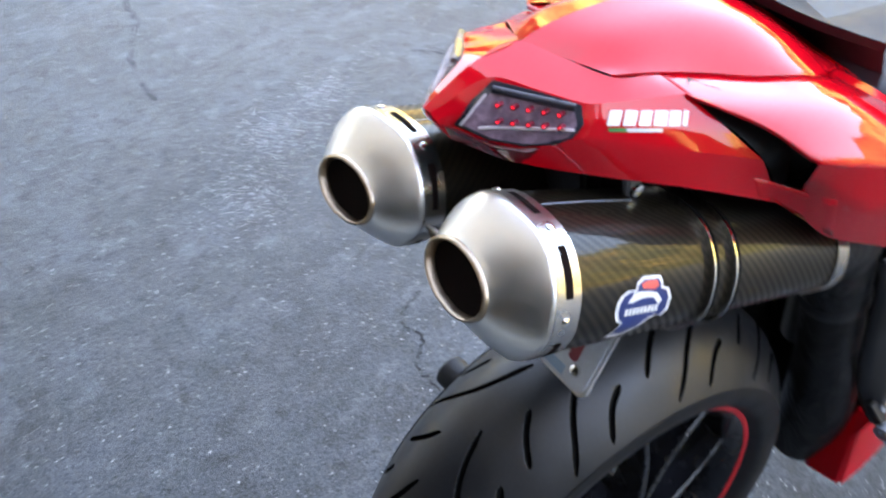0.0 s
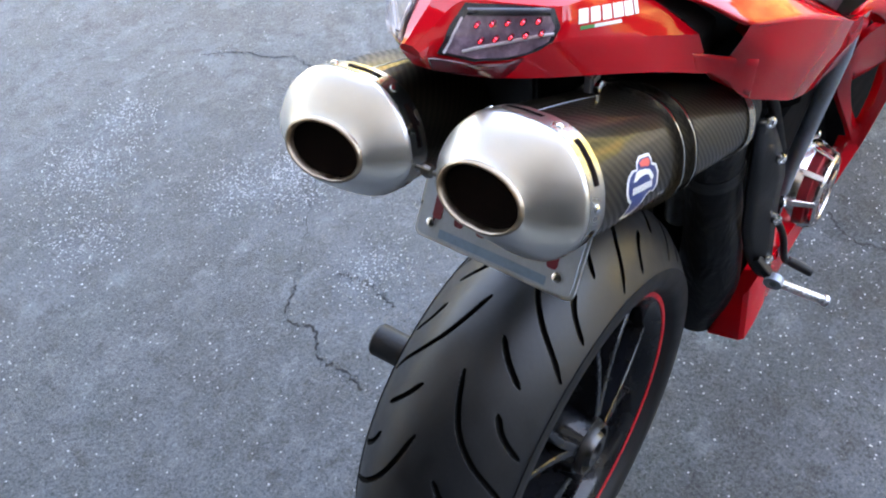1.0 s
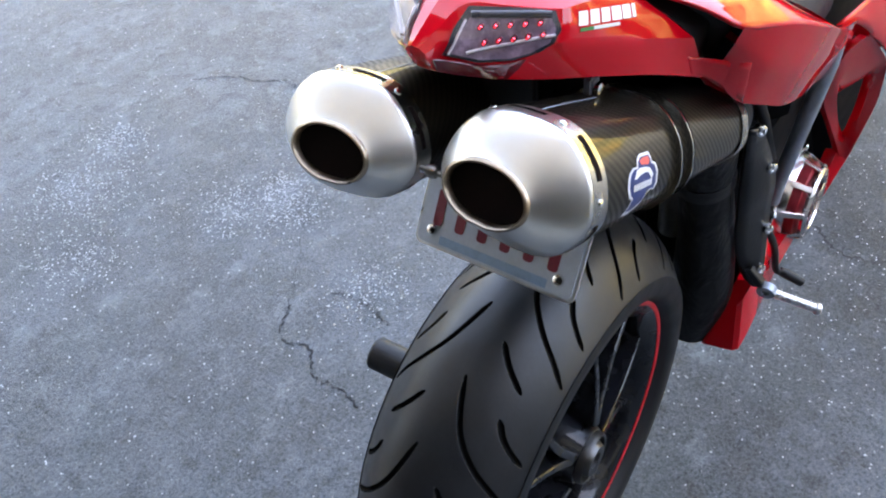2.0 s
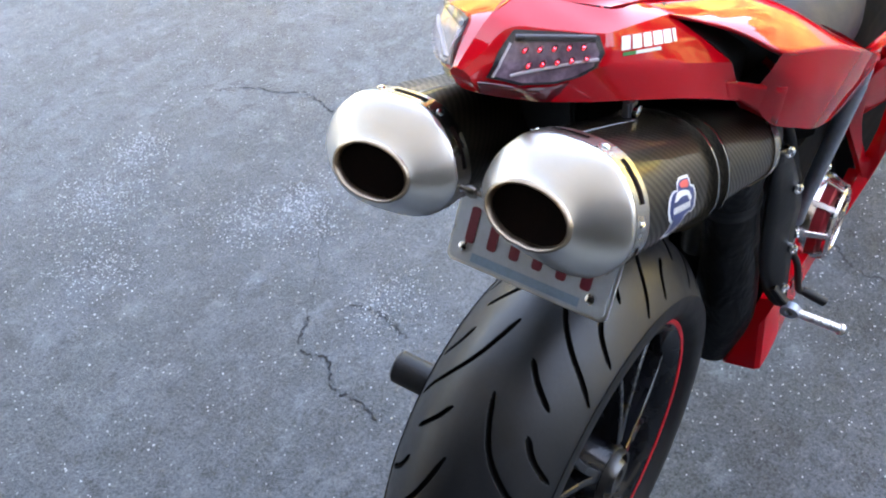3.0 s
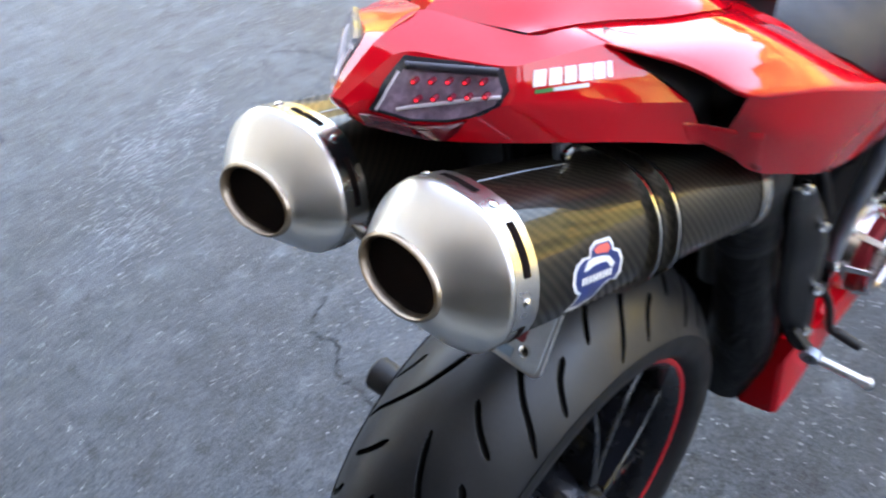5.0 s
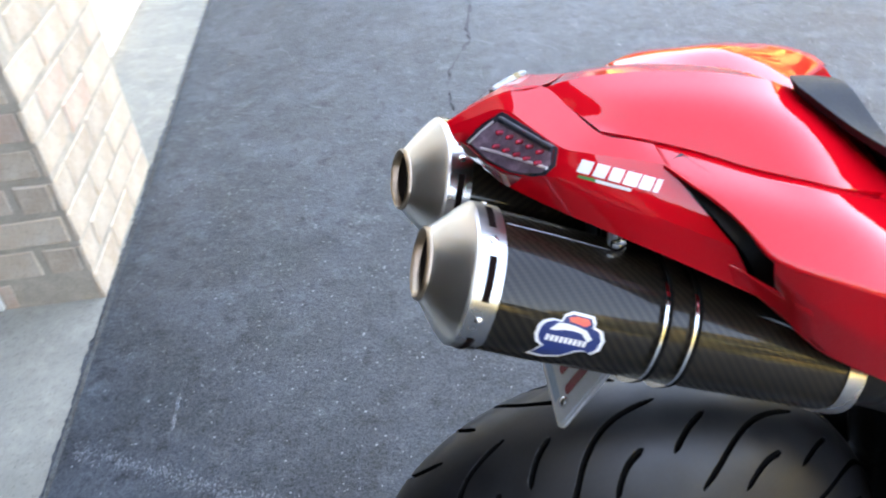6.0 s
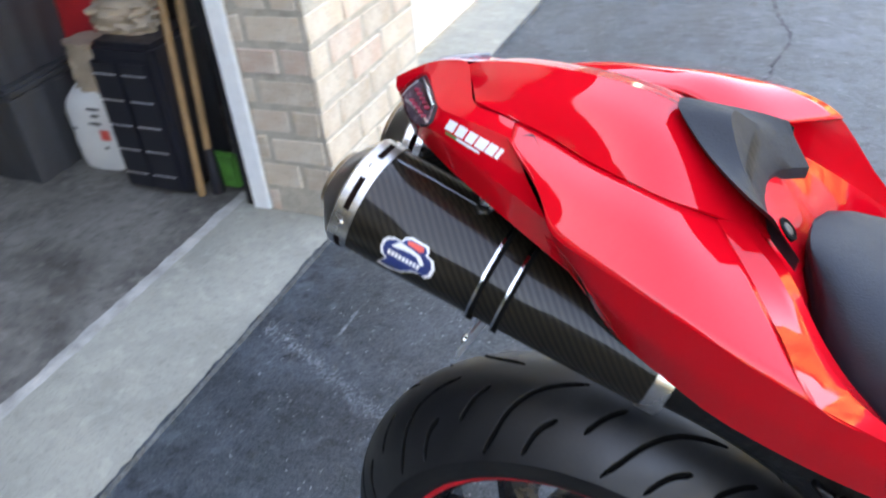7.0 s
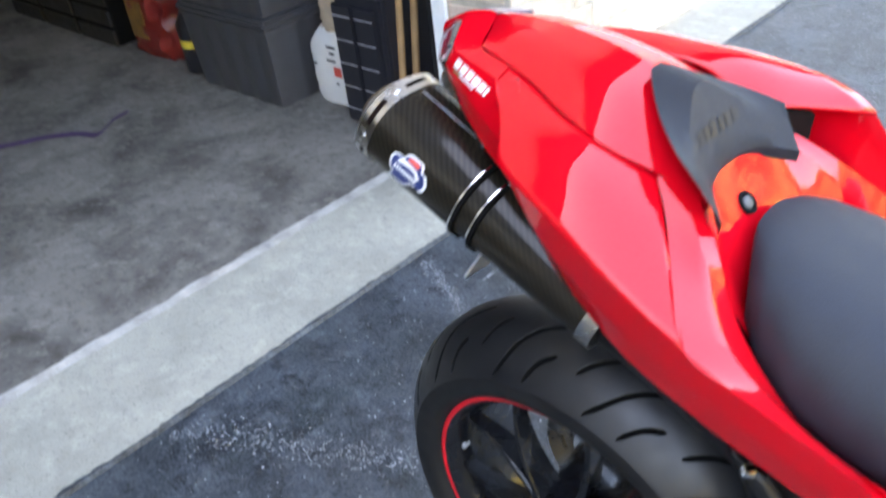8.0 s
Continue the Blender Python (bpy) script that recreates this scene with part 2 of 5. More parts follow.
M_FLECK = speckled("pale_fleck", (0.48, 0.495, 0.51), 0.7, amount=0.45)
M_SCUFF = speckled("chalky_scuff", (0.24, 0.25, 0.265), 0.85, amount=0.4)
M_TOTE = speckled("grey_tote", (0.050, 0.050, 0.055), 0.45, amount=0.15)
M_WOOD = speckled("ash_handle", (0.34, 0.20, 0.09), 0.5, amount=0.3, scale=12)
M_SACK = speckled("paper_sack", (0.70, 0.69, 0.66), 0.6, amount=0.12, scale=8)
M_TAN = speckled("tan_paper", (0.42, 0.33, 0.24), 0.7, amount=0.3, scale=10)
M_REDPLASTIC = speckled("red_plastic", (0.45, 0.02, 0.025), 0.4, amount=0.2, scale=8)
M_CASE = speckled("black_case", (0.015, 0.015, 0.02), 0.4)
M_LEAF = speckled("green_leaf", (0.06, 0.20, 0.035), 0.5, amount=0.4)
M_YELLOW = speckled("yellow_label", (0.65, 0.50, 0.06), 0.5)
M_BAG = speckled("printed_bag", (0.16, 0.014, 0.012), 0.4, amount=0.6, scale=9)
M_OCHRE = speckled("ochre_print", (0.20, 0.11, 0.03), 0.5, amount=0.6, scale=14)
M_CRATE = speckled("dark_crate", (0.016, 0.014, 0.013), 0.6, amount=0.3)
M_STRAP = speckled("purple_strap", (0.06, 0.03, 0.09), 0.7)
M_SIDING = speckled("house_wall", (0.37, 0.31, 0.245), 0.85, amount=0.15, scale=3, bump=0.4)
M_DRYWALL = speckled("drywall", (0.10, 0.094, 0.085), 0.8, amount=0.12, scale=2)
M_ROOF = speckled("roof_shingle", (0.10, 0.09, 0.085), 0.9, amount=0.3, scale=5)


# ---- building helpers ----
def thing(name, at, label, category, group="", kind=""):
    """An Empty at the base of a thing."""
    ob = new(name)
    ob.location = at
    return tagged(ob, label, category, group, kind)


def where(ob):
    p = Vector(ob.location) + ob.matrix_parent_inverse.translation
    return p + where(ob.parent) if ob.parent else p


def part(name, bm, material, parent=None, label="", smooth=None):
    """One mesh object from a bmesh in world places, under a thing or a part."""
    if isinstance(bm, bpy.types.Mesh):
        me = bm
    else:
        me = bpy.data.meshes.new(name)
        bmesh.ops.recalc_face_normals(bm, faces=bm.faces)
        bm.to_mesh(me)
        bm.free()
    if material and not me.materials:
        me.materials.append(material)
    if smooth is not None:
        me.shade_smooth()
        me.set_sharp_from_angle(angle=radians(smooth))
    ob = new(name, me)
    if parent:
        ob.parent = parent
        ob.matrix_parent_inverse = Matrix.Translation(-where(parent))
    return tagged(ob, label)


def loft(rings, closed=True, caps=True):
    """A skin over rings of equally many points."""
    bm = bmesh.new()
    rows = [[bm.verts.new(p) for p in r] for r in rings]
    n = len(rings[0])
    for a, b in zip(rows, rows[1:]):
        for i in range(n if closed else n - 1):
            j = (i + 1) % n
            bm.faces.new((a[i], a[j], b[j], b[i]))
    if caps and closed:
        bm.faces.new(rows[0][::-1])
        bm.faces.new(rows[-1])
    return bm


def spline(points, steps=8):
    """A smooth line through points (Catmull-Rom)."""
    pts = [Vector(p) for p in points]
    pts = [2 * pts[0] - pts[1]] + pts + [2 * pts[-1] - pts[-2]]
    out = []
    for a, b, c, d in zip(pts, pts[1:], pts[2:], pts[3:]):
        for i in range(steps):
            u = i / steps
            out.append(0.5 * (2 * b + (c - a) * u + (2 * a - 5 * b + 4 * c - d) * u * u + (3 * b - 3 * c + d - a) * u ** 3))
    return out + [pts[-2]]


def tube(points, radius, sides=14, bm=None):
    """A round tube along points; radius may be a list."""
    pts = [Vector(p) for p in points]
    rings, side = [], None
    for i, p in enumerate(pts):
        d = (pts[min(i + 1, len(pts) - 1)] - pts[max(i - 1, 0)]).normalized()
        if side is None:
            side = d.orthogonal().normalized()
        side = (side - d * side.dot(d)).normalized()
        up = d.cross(side)
        r = radius[i] if hasattr(radius, "__len__") else radius
        rings.append([p + r * (math.cos(2 * math.pi * k / sides) * side + math.sin(2 * math.pi * k / sides) * up) for k in range(sides)])
    return loft(rings)


def frame_axes(axis, up=(0, 0, 1)):
    """A matrix whose x runs along axis and z near up."""
    x = Vector(axis).normalized()
    y = Vector(up).cross(x).normalized()
    z = x.cross(y)
    return Matrix((x, y, z)).transposed().to_4x4()


def turned(profile, m, sides=48, cap=False):
    """A shape turned round the x axis of m; profile: (x, radius)."""
    rings = [[m @ Vector((x, r * math.cos(2 * math.pi * k / sides), r * math.sin(2 * math.pi * k / sides))) for k in range(sides)] for x, r in profile]
    return loft(rings, caps=cap)


def box(lo, hi, bevel=0.0, m=None, segments=2):
    bm = bmesh.new()
    bmesh.ops.create_cube(bm, size=1)
    lo, hi = Vector(lo), Vector(hi)
    for v in bm.verts:
        v.co = Vector([(lo[i] + hi[i]) / 2 + v.co[i] * (hi[i] - lo[i]) for i in range(3)])
    if bevel:
        bmesh.ops.bevel(bm, geom=list(bm.edges), offset=bevel, segments=segments, affect="EDGES")
    if m is not None:
        bm.transform(m)
    return bm


def plate_of(outline, m, thick, bevel=0.0):
    """A flat plate from a 2D outline in the xy plane of m, thickness along z."""
    bm = bmesh.new()
    top = [bm.verts.new((x, y, thick)) for x, y in outline]
    low = [bm.verts.new((x, y, 0)) for x, y in outline]
    bm.faces.new(top)
    bm.faces.new(low[::-1])
    n = len(outline)
    for i in range(n):
        j = (i + 1) % n
        bm.faces.new((low[i], low[j], top[j], top[i]))
    if bevel:
        bmesh.ops.bevel(bm, geom=[e for e in bm.edges if all(v in top for v in e.verts)], offset=bevel, segments=2, affect="EDGES")
    bm.transform(m)
    return bm


def curve_at(points, n):
    """n points at even spacing along a smooth line."""
    fine = spline(points, 10)
    run = [0.0]
    for a, b in zip(fine, fine[1:]):
        run.append(run[-1] + (b - a).length)
    out, i = [], 0
    for k in range(n):
        d = run[-1] * k / (n - 1)
        while i < len(run) - 2 and run[i + 1] < d:
            i += 1
        u = (d - run[i]) / max(1e-9, run[i + 1] - run[i])
        out.append(fine[i].lerp(fine[i + 1], min(1, max(0, u))))
    return out


def far_side(x):
    """How much the far half of the tail is narrowed at x, to fit the camera's view."""
    return 0.87 + 0.13 * min(1.0, max(0.0, (x + 0.27) / 0.09))


def panel(curves, n=24, between=4, mirror=None, steps=0, lift=None, relax=0, upto=None, mid=None):
    """A skin over long curves given as (x, half width, z), on one side of the middle plane."""
    if steps:
        rows = [spline(c, steps) for c in curves]
    else:
        rows = [curve_at(c, n) for c in curves]
    if lift:
        rows = [[Vector((p.x, p.y, p.z + lift(p.x, p.y))) for p in r] for r in rows]
    if mirror:
        rows = [[Vector((p.x, p.y * far_side(p.x), p.z)) for p in r] for r in rows]
    grid = []
    for a, b in zip(rows, rows[1:]):
        for k in range(between):
            grid.append([p.lerp(q, k / between) for p, q in zip(a, b)])
    grid.append(rows[-1])
    # ease the skin between its border rows, so that it shines evenly
    last = len(grid) - 1 if upto is None else upto * between
    for _ in range(relax):
        now = [list(r) for r in grid]
        for i in range(last + 1):
            for j in range(1, len(grid[i]) - 1):
                along = (now[i][j - 1] + now[i][j + 1]) / 2
                if 0 < i < last:
                    along = (along + (now[i - 1][j] + now[i + 1][j]) / 2) / 2
                    grid[i][j] = now[i][j].lerp(along, 0.6)
                else:
                    grid[i][j] = now[i][j].lerp(along, 0.12)
    s = 1 if mirror else -1
    y0 = YC if mid is None else mid
    return loft([[(p.x, y0 + s * p.y, p.z) for p in r] for r in grid], closed=False, caps=False)


def thick(ob, d, offset=-1):
    md = ob.modifiers.new("thickness", "SOLIDIFY")
    md.thickness, md.offset = d, offset
    return ob


def tree_of(ob):
    """A search tree over a mesh object's faces."""
    from mathutils.bvhtree import BVHTree
    me = ob.data
    return BVHTree.FromPolygons([v.co for v in me.vertices], [tuple(p.vertices) for p in me.polygons])


def decal(name, outline, m, tree, material, parent, lift=0.0008, cuts=3, outward=None, label=""):
    """A thin flat mark laid on a surface: outline in the xy plane of m."""
    bm = bmesh.new()
    bm.faces.new([bm.verts.new((x, y, 0)) for x, y in outline])
    bmesh.ops.triangulate(bm, faces=bm.faces[:])
    if cuts:
        bmesh.ops.subdivide_edges(bm, edges=bm.edges[:], cuts=cuts, use_grid_fill=True)
    bm.transform(m)
    out = (m.to_3x3() @ Vector((0, 0, 1))).normalized()
    for v in bm.verts:
        hit, nor, _, _ = tree.ray_cast(v.co + out * 0.03, -out)
        if hit is None:
            hit, nor, _, _ = tree.find_nearest(v.co)
        if nor.dot(out) < 0:
            nor = -nor
        v.co = hit + nor * lift
    return part(name, bm, material, parent, label, smooth=60)


def basis(origin, right, up):
    """A matrix with x along right, y near up."""
    x = Vector(right).normalized()
    z = x.cross(Vector(up)).normalized()
    y = z.cross(x)
    m = Matrix((x, y, z)).transposed().to_4x4()
    m.translation = origin
    return m


# ---- ground ----
EDGE = -1.219      # where asphalt meets the apron
JOINT = -1.624     # line between apron and garage floor
bm = bmesh.new()
bmesh.ops.create_grid(bm, x_segments=2, y_segments=2, size=400)
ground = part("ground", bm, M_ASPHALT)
ground.location = (400 + EDGE, 0, 0)
tagged(ground, "grey sealed asphalt driveway with pale stones and cracks", "driveway", kind="structure")
apron = part("apron", box((JOINT, -8, -0.12), (EDGE + 0.002, 30, 0.0105), 0.002), M_APRON)
tagged(apron, "pale concrete apron strip along the garage", "apron", kind="structure")
gfloor = part("floor", box((-8, -8, -0.12), (JOINT, 30, 0.012), 0.005), M_GFLOOR)
tagged(gfloor, "stained grey concrete garage floor", "floor", kind="structure")
rows = []
for i in range(520):
    y = -6 + 7.2 * i / 519
    n1, n2 = 0.012 * noise.noise((y * 9, 1, 0)) + 0.005 * noise.noise((y * 60, 2, 0)), 0.006 * noise.noise((y * 11, 5, 0)) + 0.005 * noise.noise((y * 70, 8, 0))
    rows.append([(JOINT - 0.020 + n1, y, 0.0127), (JOINT - 0.002, y, 0.0129), (JOINT + 0.020 + n2, y, 0.0112)])
strip = part("trim_strip", loft(rows, closed=False, caps=False), speckled("worn_line", (0.40, 0.375, 0.335), 0.9, amount=0.4, scale=13, bump=0.4))
rows = []
for i in range(900):
    y = -4 + 9.0 * i / 899
    n1 = 0.008 * noise.noise((y * 6, 3, 0)) + 0.008 * noise.noise((y * 38, 4, 0)) + 0.004 * noise.noise((y * 110, 6, 0))
    rows.append([(EDGE - 0.005 + n1, y, 0.0110), (EDGE + 0.003, y, 0.0109), (EDGE + 0.007, y, 0.0003)])
lip = part("ground_edge", loft(rows, closed=False, caps=False), M_ASPHALT)
tagged(lip, "ragged edge of the asphalt against the apron", "asphalt edge", kind="structure")
tagged(strip, "worn pale line where the garage door closes", "threshold", kind="structure")

rng = random.Random(4)


def crack(points, width):
    """A dark wandering crack in the asphalt."""
    line, rows = curve_at([(x, y, 0) for x, y in points], 60), []
    for i, p in enumerate(line):
        q = line[min(i + 1, 59)] - line[max(i - 1, 0)]
        side = Vector((-q.y, q.x, 0)).normalized()
        p = p + side * rng.uniform(-0.006, 0.006)
        w = width * rng.choice((0.15, 0.5, 0.8, 1.0, 1.3)) * 0.5
        rows.append([p - side * w + Vector((0, 0, 0.0009)), p + side * w + Vector((0, 0, 0.0009))])
    return loft(rows, closed=False, caps=False)


for pts, w in (
    ([(0.512, 1.66), (0.580, 1.572), (0.606, 1.46), (0.643, 1.391), (0.606, 1.242)], 0.0055),
    ([(0.643, 1.391), (0.60, 1.242), (0.46, 1.12), (0.324, 1.007), (0.221, 0.923), (0.091, 0.832), (-0.024, 0.75)], 0.0016),
    ([(-0.024, 0.75), (-0.105, 0.698), (-0.095, 0.626), (-0.144, 0.567), (-0.140, 0.510), (-0.154, 0.446)], 0.005),
    ([(0.052, 0.692), (0.066, 0.638), (0.060, 0.585), (0.041, 0.524)], 0.005),
    ([(-0.15, 3.7), (-0.155, 3.25), (-0.062, 2.876), (-0.105, 2.615), (-0.115, 2.46), (-0.20, 2.27), (-0.235, 2.08), (-0.236, 1.91)], 0.008),
    ([(0.80, -0.06), (0.76, -0.124), (0.714, -0.186), (0.713, -0.232), (0.75, -0.33)], 0.005),
):
    tagged(part("crack", crack(pts, w), M_CRACK), "thin dark crack in the asphalt", "crack", kind="structure")


def flecks(spots, count, size, seed, z=0.0006):
    """Small pale chips in the asphalt around spots (x, y, spread x, spread y)."""
    r = random.Random(seed)
    verts, faces = [], []
    for _ in range(count):
        x, y, sx, sy = r.choice(spots)
        x, y = r.gauss(x, sx), r.gauss(y, sy)
        if x < EDGE + 0.03:
            continue
        s, a0 = size * r.uniform(0.4, 1.3), r.uniform(0, 6.3)
        k, b = r.choice((4, 5, 5, 6)), len(verts)
        for i in range(k):
            q = s * r.uniform(0.4, 1.0)
            verts.append((x + q * math.cos(a0 + 6.283 * i / k), y + q * math.sin(a0 + 6.283 * i / k), z))
        verts.append((x, y, z + s * 0.5))
        faces += [(b + i, b + (i + 1) % k, b + k) for i in range(k)]
    me = bpy.data.meshes.new("chips")
    me.from_pydata(verts, [], faces)
    return me


wide = [(x * 0.35 - 1.0, y * 0.45 - 0.6, 0.25, 0.3) for x in range(8) for y in range(9)]
tagged(part("pale_chips", flecks(wide, 8000, 0.0025, 11), M_FLECK), "scattered pale stone chips in the asphalt", "stone chips", kind="stuff")
strip_spots = [(0.45 + 0.2 * i, -0.55 + 0.2 * j, 0.1, 0.1) for i in range(4) for j in range(4)]
tagged(part("pale_chips", flecks(strip_spots, 800, 0.0025, 14), M_FLECK), "pale stone chips in the darkened strip of asphalt", "stone chips", kind="stuff")
worn_spots = [(0.187, 1.614, 0.05, 0.06), (0.0, 1.46, 0.08, 0.10), (-0.04, 1.53, 0.07, 0.06), (-0.195, 1.30, 0.06, 0.07), (0.22, 0.97, 0.05, 0.06), (0.28, 1.04, 0.05, 0.05), (0.1, 0.62, 0.06, 0.05), (0.14, 1.1, 0.05, 0.06)]
tagged(part("worn_patch", flecks(worn_spots, 3200, 0.0031, 12), M_FLECK), "patches of bare pale stone in the asphalt", "worn patches", kind="stuff")
scuffs = [(-1.19 + 0.52 * i / 14, -0.18 + 0.27 * i / 14, 0.02, 0.025) for i in range(15)] + [(-1.20 + 0.45 * i / 14, 0.645 - 0.215 * i / 14, 0.02, 0.012) for i in range(15)] + [(-0.984, 0.68 + 0.1 * i / 2, 0.002, 0.012) for i in range(2)]
tagged(part("chalky_scuff", flecks(scuffs, 1500, 0.0030, 13), M_SCUFF), "chalky scuff marks on the asphalt", "scuffs", kind="stuff")

# ---- house front and garage ----
PY, PW = 1.130, 0.655


def house_box(name, lo, hi, material, label, category="wall"):
    return tagged(part(name, box(lo, hi), material), label, category, kind="structure")


pillar = house_box("wall_pillar", (-1.479, PY + 0.0025, 0.004), (-1.2320, PY + PW - 0.0025, 2.5), M_MORTAR, "buff brick pier between two garage doors", "brick pier")
house_box("wall_front", (-1.51, -12, 2.15), (-1.25, 14, 5.4), M_SIDING, "buff house wall above the garage doors")
house_box("wall_front_side", (-1.51, -12, 0), (-1.25, -3.9, 2.3), M_SIDING, "buff house wall beside the garage opening")
house_box("wall_front_end", (-1.51, 7.0, 0), (-1.25, 14, 2.3), M_SIDING, "buff house wall beyond the second garage door")
# inner walls are out of view; their dark tone cuts bounce light inside
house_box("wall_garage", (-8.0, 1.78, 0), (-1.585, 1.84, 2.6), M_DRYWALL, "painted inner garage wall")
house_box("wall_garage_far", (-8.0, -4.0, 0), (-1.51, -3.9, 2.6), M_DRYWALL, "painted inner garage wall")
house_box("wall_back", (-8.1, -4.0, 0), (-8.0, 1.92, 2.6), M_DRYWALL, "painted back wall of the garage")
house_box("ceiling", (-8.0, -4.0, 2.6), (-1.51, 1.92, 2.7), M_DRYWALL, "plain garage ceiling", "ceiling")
# roof out of view; its eave is set to shape reflections and block sun
roof = part("roof", loft([[(-0.28, -12.5, 5.35), (-9, -12.5, 5.35), (-5, -12.5, 7.6)], [(-0.28, 14.5, 5.35), (-9, 14.5, 5.35), (-5, 14.5, 7.6)]]), M_ROOF)
tagged(roof, "dark shingled house roof", "roof", kind="structure")
jamb = part("trim_jamb", box((-1.543, PY - 0.006, 0.012), (-1.481, PY + 0.06, 2.3), 0.003), M_WHITE)
tagged(jamb, "white painted door jamb board", "door trim", kind="structure")
seal = part("trim_seal", box((-1.577, PY + 0.006, 0.0125), (-1.547, PY + 0.05, 2.3), 0.004), M_BLACK)
tagged(seal, "dark rubber weather strip behind the jamb", "weather strip", kind="structure")
door = thing("garage_door", (-1.555, 4.4, 0.02), "closed white sectional garage door", "garage door", kind="structure")
for i in range(4):
    part("door_section", box((-1.575, 1.80, 0.022 + 0.56 * i), (-1.535, 6.98, 0.575 + 0.56 * i), 0.006), M_WHITE, door)

# unseen ring of far sunlit trees, crowns raised to shape reflections in the paint
k = Mat("far_foliage", rough=0.9)
v = k.coords()
leafy = k.ramp(k.noise(v, 0.5, 8, 0.7), (0.35, (0.03, 0.045, 0.015)), (0.5, (0.11, 0.11, 0.03)), (0.62, (0.30, 0.20, 0.05)), (0.75, (0.22, 0.10, 0.03)))
k.put("Base Color", leafy)
k.bump(k.noise(v, 2, 6), 1.0, 0.6)
def wood_ring(a0, a1, steps, tall, seed):
    rows = []
    for lev in range(7):
        row = []
        for q in range(steps):
            deg = a0 + (a1 - a0) * q / (steps - 1)
            a = radians(deg)
            crown = 4.6 * math.exp(-((deg - 50) / 15) ** 2) + 6.5 * math.exp(-((deg + 28) / 32) ** 2)
            h = tall + crown + 2.2 * noise.noise((q * 0.33, seed, 0)) + 1.2 * noise.noise((q * 1.1, seed + 4, 0))
            d = 26 + 3.0 * noise.noise((q * 0.5, lev * 0.8, seed + 2)) + lev * 0.35
            row.append((d * math.cos(a), d * math.sin(a), h * lev / 6 + (0.5 * noise.noise((q * 0.9, lev * 1.7, seed + 6)) if lev else 0)))
        rows.append(row)
    return loft(rows, closed=False, caps=False)


woods = part("backdrop", wood_ring(-78, 118, 80, 4.5, 3.0), k.m, smooth=60)
tagged(woods, "autumn trees beyond the driveway", "far trees", kind="structure")
# dark screen out of view, added to cut low light from the right
M_FIR = speckled("dark_evergreen", (0.022, 0.032, 0.014), 0.9, amount=0.5, scale=0.8, bump=0.8, bscale=3)
rows = []
for lev in range(6):
    rows.append([(-13 + 15 * q / 56, -8.0 + 0.5 * noise.noise((q * 0.5, lev * 0.9, 2)) - (0.5 if lev == 5 else 0), (3.6 + 0.9 * noise.noise((q * 0.4, 8.0, 0))) * min(1.0, lev / 4)) for q in range(57)])
hedge = part("backdrop_hedge", loft(rows, closed=False, caps=False), M_FIR, smooth=60)
tagged(hedge, "unseen dark evergreen screen, added to block low light", "hedge", kind="structure")

# ---- things along the garage wall ----


def tote(x0, x1, y0, y1, z0, h):
    """A ribbed plastic tote with its lid."""
    t = thing("storage_tote", ((x0 + x1) / 2, (y0 + y1) / 2, z0), "dark grey ribbed plastic storage tote in a stack", "storage tote", "stacked totes")
    def ring(z, g):
        out = []
        n = 9
        cor = [(x0 + g, y0 + g), (x1 - g, y0 + g), (x1 - g, y1 - g), (x0 + g, y1 - g)]
        for (ax, ay), (bx, by) in zip(cor, cor[1:] + cor[:1]):
            nx, ny = (by - ay), -(bx - ax)
            ln = math.hypot(nx, ny)
            for i in range(n * 2):
                u = i / (n * 2)
                d = 0.006 if i % 4 in (1, 2) else 0.0
                out.append((ax + (bx - ax) * u + nx / ln * d, ay + (by - ay) * u + ny / ln * d, z))
        return out
    part("body", loft([ring(z0, 0.03), ring(z0 + h * 0.86, 0.012), ring(z0 + h * 0.87, 0.004), ring(z0 + h * 0.9, 0.004)]), M_TOTE, t, smooth=30)
    part("lid", box((x0 - 0.004, y0 - 0.004, z0 + h * 0.9), (x1 + 0.004, y1 + 0.004, z0 + h), 0.012), M_TOTE, t, smooth=40)
    return t


totes = [tote(-2.99, -2.375, 1.13, 1.60, 0.0125, 0.36), tote(-3.0, -2.39, 1.14, 1.60, 0.374, 0.36)]

sack = thing("paper_sack", (-2.27, 1.38, 0.0125), "white paper sack with a tan crumpled top", "sack")


def lumpy(cx, cy, z0, h, rx, ry, seed, top=0.5, rough=0.08, tilt=(0, 0)):
    r = random.Random(seed)
    rings = []
    for i in range(15):
        u = i / 14
        f = 1.0 if u < 0.75 else 1.0 - (1 - top) * ((u - 0.75) / 0.25) ** 1.5
        f *= 0.90 + 0.1 * min(1, u * 8)
        rings.append([(cx + tilt[0] * u + (rx * f + rx * rough * noise.noise((k * 0.9, u * 5, seed))) * math.copysign(abs(math.cos(a)) ** 0.6, math.cos(a)),
                       cy + tilt[1] * u + (ry * f + ry * rough * noise.noise((k * 0.8, u * 6, seed + 9))) * math.copysign(abs(math.sin(a)) ** 0.6, math.sin(a)), z0 + h * u)
                      for k, a in enumerate([2 * math.pi * q / 28 for q in range(28)])])
    return loft(rings)


